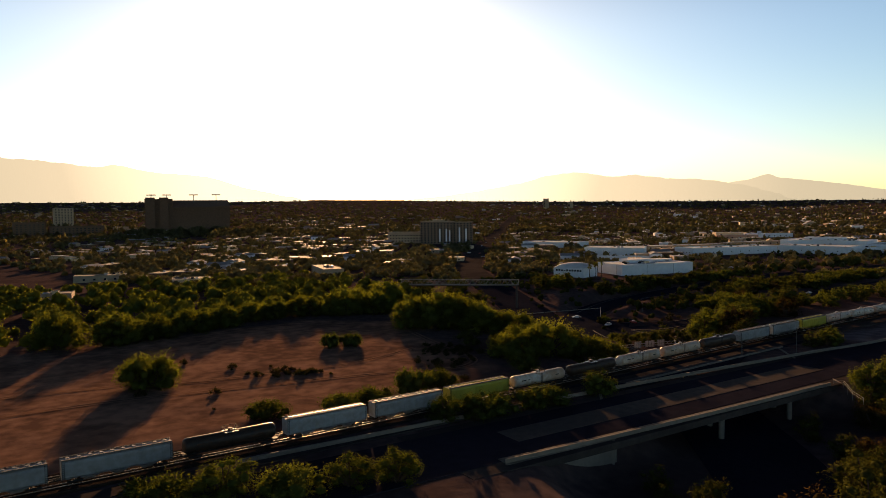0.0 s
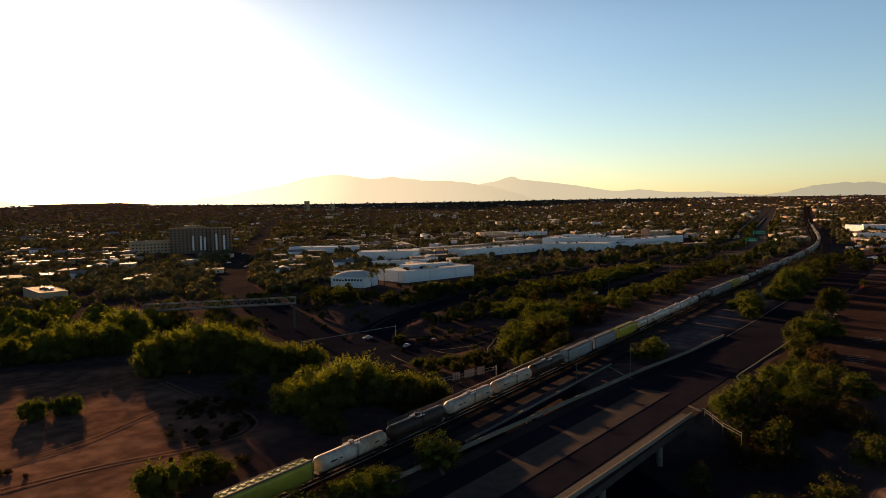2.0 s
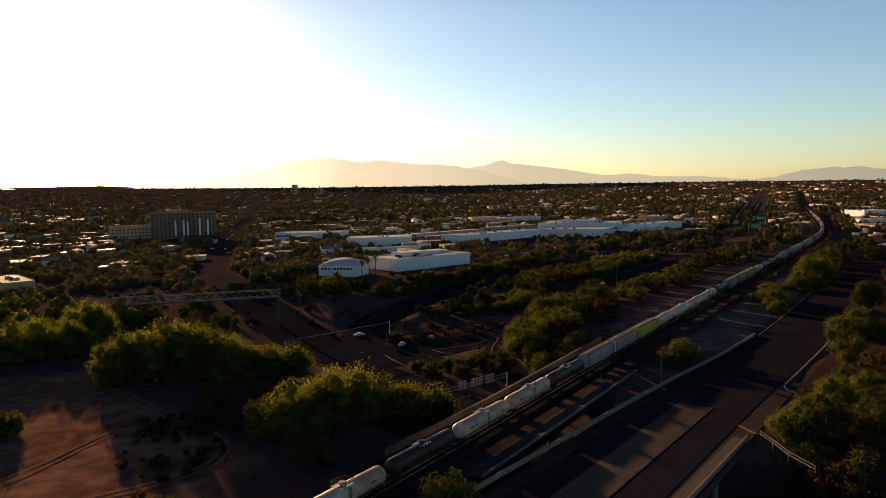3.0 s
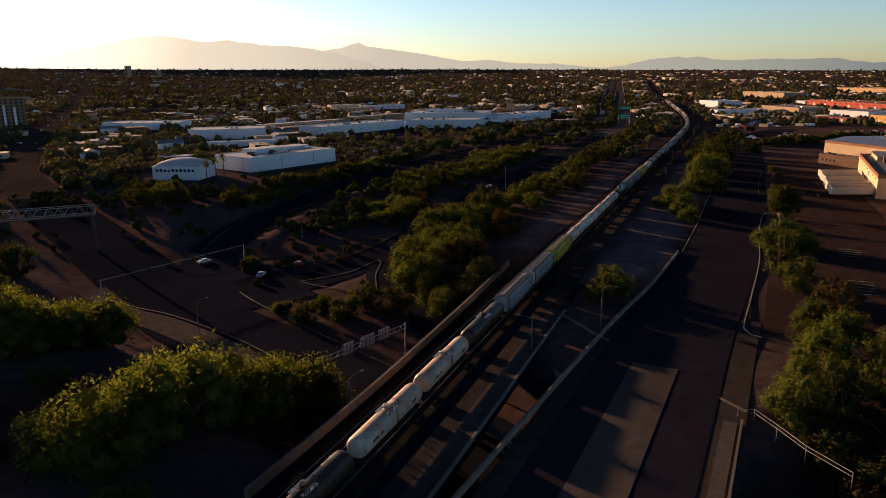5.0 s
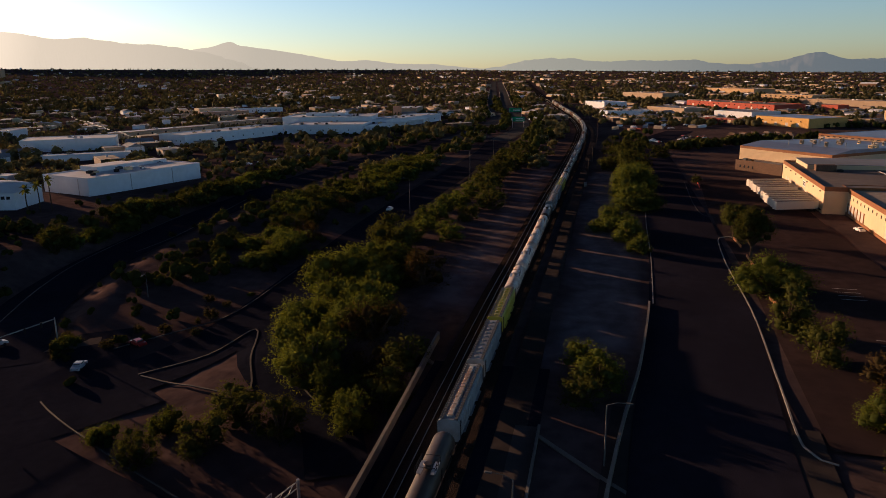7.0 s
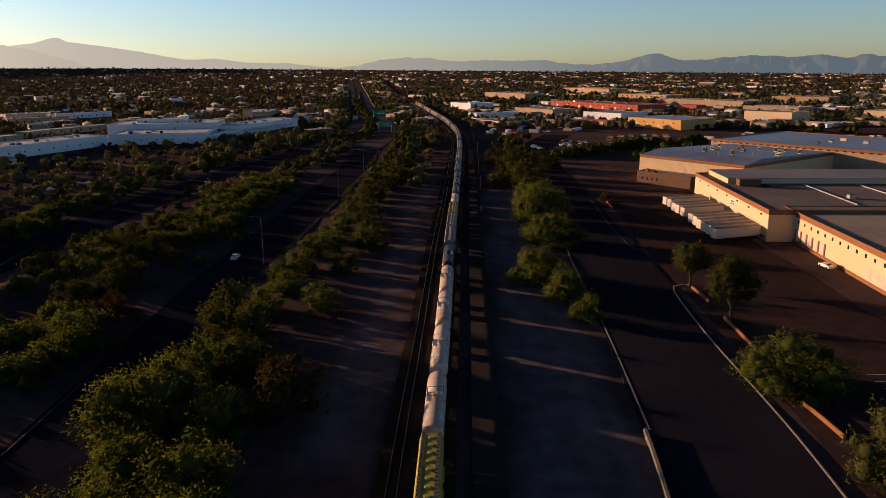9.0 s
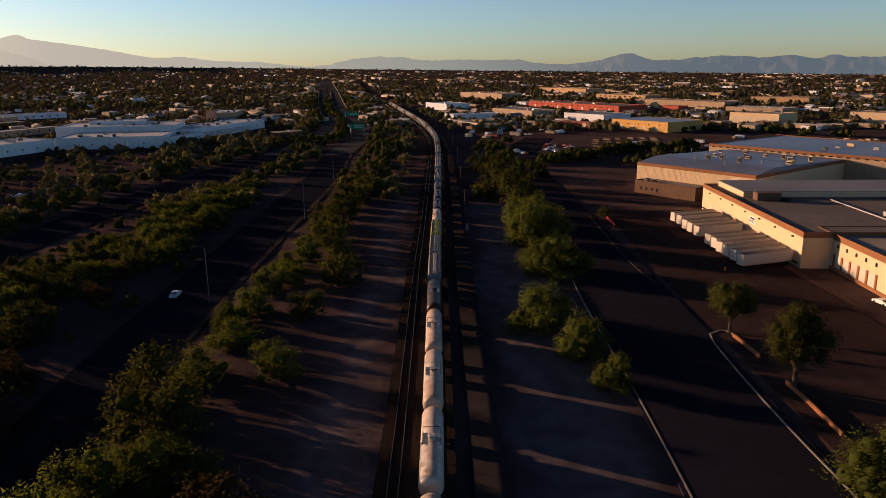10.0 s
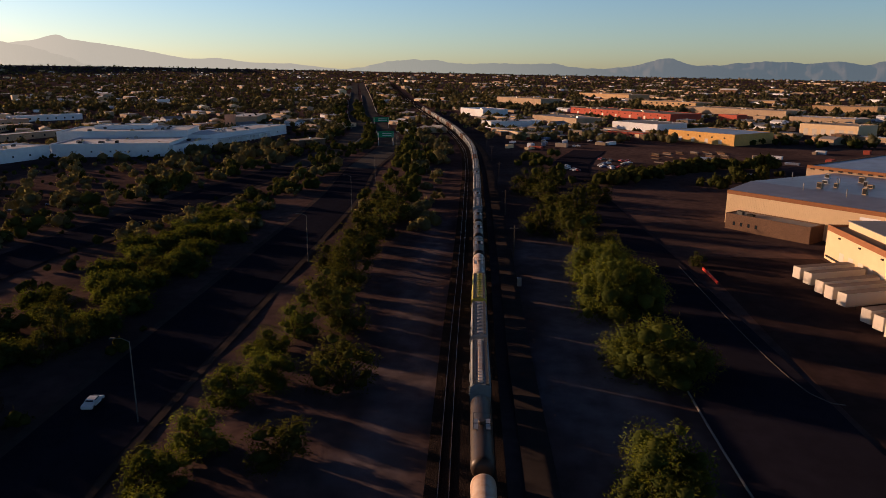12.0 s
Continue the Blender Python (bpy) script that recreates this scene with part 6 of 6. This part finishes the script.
# kerbs, stall lines and low walls by the dock yard
KERBLINE = spline([(236, 103), (240, 106.5), (262, 106.2), (300, 105.5), (340, 106.8), (370, 106.4), (375, 104.6), (376, 102), (373, 100.6)], 2)
structure("kerb", upright("kerb", KERBLINE, 0, 0.2, 0.3, KERB, 0.02, 0), "pale concrete kerb beside the street", "kerb")
structure("kerb_5", upright("kerb_5", spline([(408, 104), (412, 108), (437, 110), (493, 110.5)], 3), 0, 0.18, 0.22, KERB_DULL, 0.02, 0), "dimmed kerb beyond the yard entrance", "kerb")
structure("kerb_2", upright("kerb_2", spline([(301, 126.5), (344, 126.8), (396, 128.2), (440, 128)], 5), 0, 0.18, 0.26, KERB, 0.02, 0), "pale kerb line beside the street", "kerb")
for pts in (((235, 236), (230, 227), (222, 209), (215, 192), (206, 170)), ((216, 270), (213.5, 252), (212.4, 238), (206, 211), (198, 190)), ((259, 240), (272, 232), (287, 226), (320, 227)),
            ((266, 280), (290, 292), (316, 301), (350, 306), (381, 309)), ((262, 200), (252, 191), (244, 182)), ((330, 291), (355, 291), (413, 299))):
    ln = spline(pts, 4)
    structure("kerb_3", upright("kerb_3", ln, 0, 0.22, 0.26, KERB_DULL, 0.1), "pale kerb of the sunken junction", "kerb")
isl = spline([(250, 226.5), (262, 218), (277, 215.5), (262, 208), (247, 200), (247, 212), (249.6, 225.6)], 3)
structure("kerb_4", upright("kerb_4", isl, 0, 0.22, 0.35, KERB_DULL, 0.1), "pale kerb round a triangular traffic island", "kerb")
for nm, pts, wd in (("pavement_1", ((219, 276), (209, 252), (207.5, 238), (201, 213), (193, 190)), 4), ("pavement_2", ((262, 246), (257, 256), (262, 268), (270, 278)), 2.5)):
    structure(nm, ribbon(nm, spline(pts, 4), wd, -wd, CONCRETE_OLD, 0.16), "dusty worn concrete pavement beside the avenue", "pavement")
TRACK_DIRT = material("pale packed dirt", (0.28, 0.165, 0.118), 0.95, vary=0.45, scale=0.5, color2=(0.17, 0.097, 0.068), bump=0.3, bump_scale=1.5, big=0.5, gloss=0.0)
for nm, pts in (("dirt_track_1", ((-60, 204), (13, 207), (55, 201.5), (96, 194), (121, 186), (134, 190), (140, 206), (142, 228), (146, 250))), ("dirt_track_2", ((-40, 232), (20, 226), (62, 214), (100, 212), (130, 222)))):
    for off in (-0.95, 0.95):
        structure(nm, ribbon(nm, spline(pts, 2), off + 0.42, off - 0.42, TRACK_DIRT, 0.06), "pale wheel rut pressed into the dirt lot", "dirt track")
YARD = ribbon("yard", spline([(240, 84), (330, 84), (420, 86), (505, 84)], 8), 19, -17, YARDWAY, 0.06, floor=0)
structure("yard", YARD, "worn asphalt of the dock yard", "pavement")
for i, (x0, y0, x1, y1) in enumerate(((373, 101.5, 362, 100.6), (351, 100.4, 333, 100), (311, 100.4, 300, 99), (490, 104.8, 476, 104.8))):
    w = spline([(x0, y0), ((x0 + x1) / 2, (y0 + y1) / 2 - 0.1), (x1, y1)], 3)
    tagged(new("low_wall", upright("low_wall", w, 0, 0.75, 0.3, (BROWN, BROWN, BROWN, REDPAINT)[i], 0.05, 0)), ("orange-brown low brick wall beside the kerb", "red painted low wall at the yard entrance")[i == 3], "wall")
for i in range(9):
    x = 276 + i * 2.9 + (24 if i > 4 else 0)
    tagged(new("stall_line", finish("stall_line", boxes((x, 79, 0.1, x + 0.15, 84.5, 0.112)), PAINT)), "white painted parking stall line on asphalt", "road marking", kind="structure")
fence = thing("fence", "white railing at the edge of the underpass", "fence")
FENCE = [(186, 91), (191, 96.3), (196, 100), (200, 103.2), (199, 105.5)]
for (x0, y0), (x1, y1) in zip(FENCE, FENCE[1:]):
    for z in (0.5, 1.1):
        bm = bmesh.new()
        tube(bm, (x0, y0, z), (x1, y1, z), 0.05, n=6)
        part("rail", bm, KERB, fence)
for x, y in FENCE:
    bm = bmesh.new()
    tube(bm, (x, y, -1.5), (x, y, 1.2), 0.06, n=6)
    part("post", bm, KERB, fence)

# ---- cars and yard clutter ----
def make_car(paint, label):
    """A saloon: lower body with wheel arches, glazed cabin, bumpers, lamps and four wheels."""
    c = thing("car", label, "car", group="parked cars")
    prof = [(-2.2, 0.35), (-2.25, 0.75), (-1.9, 0.95), (-1.2, 1.0), (-0.7, 1.42), (0.6, 1.45), (1.15, 1.02), (2.05, 0.88), (2.25, 0.6), (2.2, 0.35)]
    n = len(prof)
    v = [(x, s * (0.88 if z < 1.1 else 0.68), z) for s in (-1, 1) for x, z in prof]
    f = [(j, (j + 1) % n, n + (j + 1) % n, n + j) for j in range(n)] + [tuple(range(n)), tuple(range(n, 2 * n))[::-1]]
    part("body", raw("body", v, f, paint), paint, c)
    part("windscreen", boxes((0.72, -0.6, 1.06, 1.0, 0.6, 1.34)), GLASS, c)
    part("rear_window", boxes((-1.08, -0.6, 1.06, -0.82, 0.6, 1.34)), GLASS, c)
    for s in (-1, 1):
        part("side_window", boxes((-0.75, s * 0.72, 1.05, 0.75, s * 0.79, 1.36)), GLASS, c)
        part("headlight", boxes((2.12, s * 0.62 - 0.15, 0.62, 2.27, s * 0.62 + 0.15, 0.76)), KERB, c)
        for x in (-1.35, 1.4):
            w = bmesh.new()
            tube(w, (x, s * 0.72, 0.33), (x, s * 0.92, 0.33), 0.33, n=12)
            part("wheel", w, RUBBER, c)
    return c


PAINTS = [material("car paint %s" % n, c, 0.3, vary=0.05, scale=1, gloss=0.5) for n, c in (("white", (0.75, 0.75, 0.74)), ("silver", (0.45, 0.46, 0.47)), ("dark", (0.03, 0.03, 0.035)), ("red", (0.4, 0.03, 0.02)), ("blue", (0.03, 0.06, 0.16)))]
autos = [make_car(p, "%s parked saloon car" % n) for p, n in zip(PAINTS, ("white", "silver-grey", "black", "dark red", "dark blue"))]
crnd = random.Random(21)
spots = [(crnd.uniform(700, 745), crnd.uniform(84, 104), crnd.choice((20, 110))) for _ in range(18)]
spots += [(crnd.uniform(690, 712), crnd.uniform(118, 134), crnd.choice((20, 110))) for _ in range(6)]
spots += [(crnd.uniform(340, 395), crnd.uniform(905, 950), -39) for _ in range(8)]
spots += [(512 + k * 4 + crnd.uniform(-1, 1), 360 - k * 1.4, crnd.choice((75, 80))) for k in range(16) if crnd.random() < 0.7]
spots += [(crnd.uniform(440, 640), crnd.uniform(480, 700), -39) for _ in range(14)]
spots += [(560, 772, 50), (610, 830, 230), (470, 652, 50), (690, 914, 50), (393, 61, 12), (398, 226, 5)]
spots += [(crnd.uniform(820, 900), crnd.uniform(90, 130), crnd.uniform(0, 180)) for _ in range(12)]
spots += [(255, 268, 160), (249, 240, 200), (336, 345, -20), (262, 236, 70)]
for i, (x, y, r) in enumerate(spots):
    at = pose(x, y, ground_z(x, y) + (0.17 if i < 60 else 0.2), 0, 0, r)
    if i < 5:
        autos[i].matrix_basis = at
    else:
        copy_thing(autos[0 if 200 < y < 235 else crnd.choice((0, 0, 0, 1, 1, 2, 3, 4))], at)


def stack(x, y, sx, sy, sz, mat, name, label, turn):
    """A strapped bundle or container with ribbed sides."""
    s = thing(name, label, name.replace("_", " "), (x, y, ground_z(x, y)), turn)
    part("body", boxes((-sx, -sy, 0, sx, sy, sz), bevel=0.08), mat, s)
    for k in range(2):
        xx = -sx * 0.5 + k * sx
        part("rib", boxes((xx - 0.05, -sy - 0.05, 0.05, xx + 0.05, sy + 0.05, sz + 0.03)), mat, s)


for i in range(60):
    x, y = crnd.choice(((crnd.uniform(800, 930), crnd.uniform(60, 160)), (crnd.uniform(640, 800), crnd.uniform(-110, 40)), (crnd.uniform(930, 1200), crnd.uniform(-160, 150))))
    kind = crnd.choice((("container", TAN), ("container", WHITE), ("container", RED), ("lumber_stack", CREAM), ("lumber_stack", ROOF_T), ("container", ROOF_B)))
    stack(x, y, crnd.uniform(1.5, 6), crnd.uniform(1.2, 2), crnd.uniform(1.2, 3), kind[1], kind[0], {"container": "metal storage container standing in a yard", "lumber_stack": "stack of pale timber in a storage yard"}[kind[0]], crnd.choice((-38, 52, -15)))
for row in range(7):
    for k in range(6):
        x, y = 735 + row * 9 + k * 1.5 + crnd.uniform(-2, 2), 66 - row * 1.5 - k * 9 + crnd.uniform(-1, 1)
        if crnd.random() < 0.75:
            stack(x, y, crnd.uniform(2.5, 4), 0.8, crnd.uniform(0.5, 1.1), (ROOF_D, BRICK, WOOD)[(row + k) % 3], "lumber_stack", "low stack of dark timber in a storage yard", 38)
for k in range(9):
    stack(757 - k * 1.6, -96 - k * 4.2, 1.6, 1.5, crnd.uniform(2.2, 4.2), CREAM, "lumber_stack", "tall stack of pale timber in a storage yard", 38)
cone = thing("traffic_barrel", "orange traffic barrel on the yard", "barrel", (421, 86.5, 0.06))
bm = bmesh.new()
tube(bm, (0, 0, 0), (0, 0, 1.0), 0.32, 0.24, n=12)
part("barrel", bm, ORANGE, cone)
box_r = thing("relay_cabinet", "pale steel relay cabinet beside the railway", "cabinet", (470, 155.5, 0.1), 3)
part("body", boxes((-0.7, -0.5, 0, 0.7, 0.5, 2.1), bevel=0.04), KERB, box_r)
part("door", boxes((-0.6, -0.54, 0.2, 0.6, -0.5, 1.95)), GALV, box_r)


# fan palms by the white hall
def palm(x, y, h, seed):
    rnd = random.Random(seed)
    p = thing("palm", "tall fan palm beside the white hall", "palm tree", (x, y, ground_z(x, y)), rnd.uniform(0, 360))
    bm = bmesh.new()
    tube(bm, (0, 0, -0.3), (0.2, 0, h * 0.5), 0.32, 0.24, n=8)
    tube(bm, (0.2, 0, h * 0.5), (0.1, 0.1, h), 0.24, 0.2, n=8)
    part("trunk", bm, BARK, p)
    for k in range(26):
        a, e = rnd.uniform(0, 6.283), rnd.uniform(-0.9, 1.1)
        d = Vector((math.cos(a) * math.cos(e), math.sin(a) * math.cos(e), math.sin(e)))
        s = Vector((-math.sin(a), math.cos(a), 0))
        o = Vector((0.1, 0.1, h))
        q = o + d * 1.3
        v = [o, q - s * 0.5, q + d * 1.1 - s * 0.35 + Vector((0, 0, -0.35)), q + d * 1.3 + Vector((0, 0, -0.5)), q + d * 1.1 + s * 0.35 + Vector((0, 0, -0.35)), q + s * 0.5, q + Vector((0, 0, 0.1))]
        part("frond", raw("frond", v, [(0, 1, 6), (0, 6, 5), (6, 1, 2), (6, 2, 3), (6, 3, 4), (6, 4, 5)], PALM), PALM, p)


for i, (x, y, h) in enumerate(((363, 362, 11), (367, 360, 12.5), (361, 366, 9.5), (353, 402, 11), (356, 411, 12), (640, 640, 12), (700, 820, 13), (480, 640, 12))):
    palm(x, y, h, 600 + i)
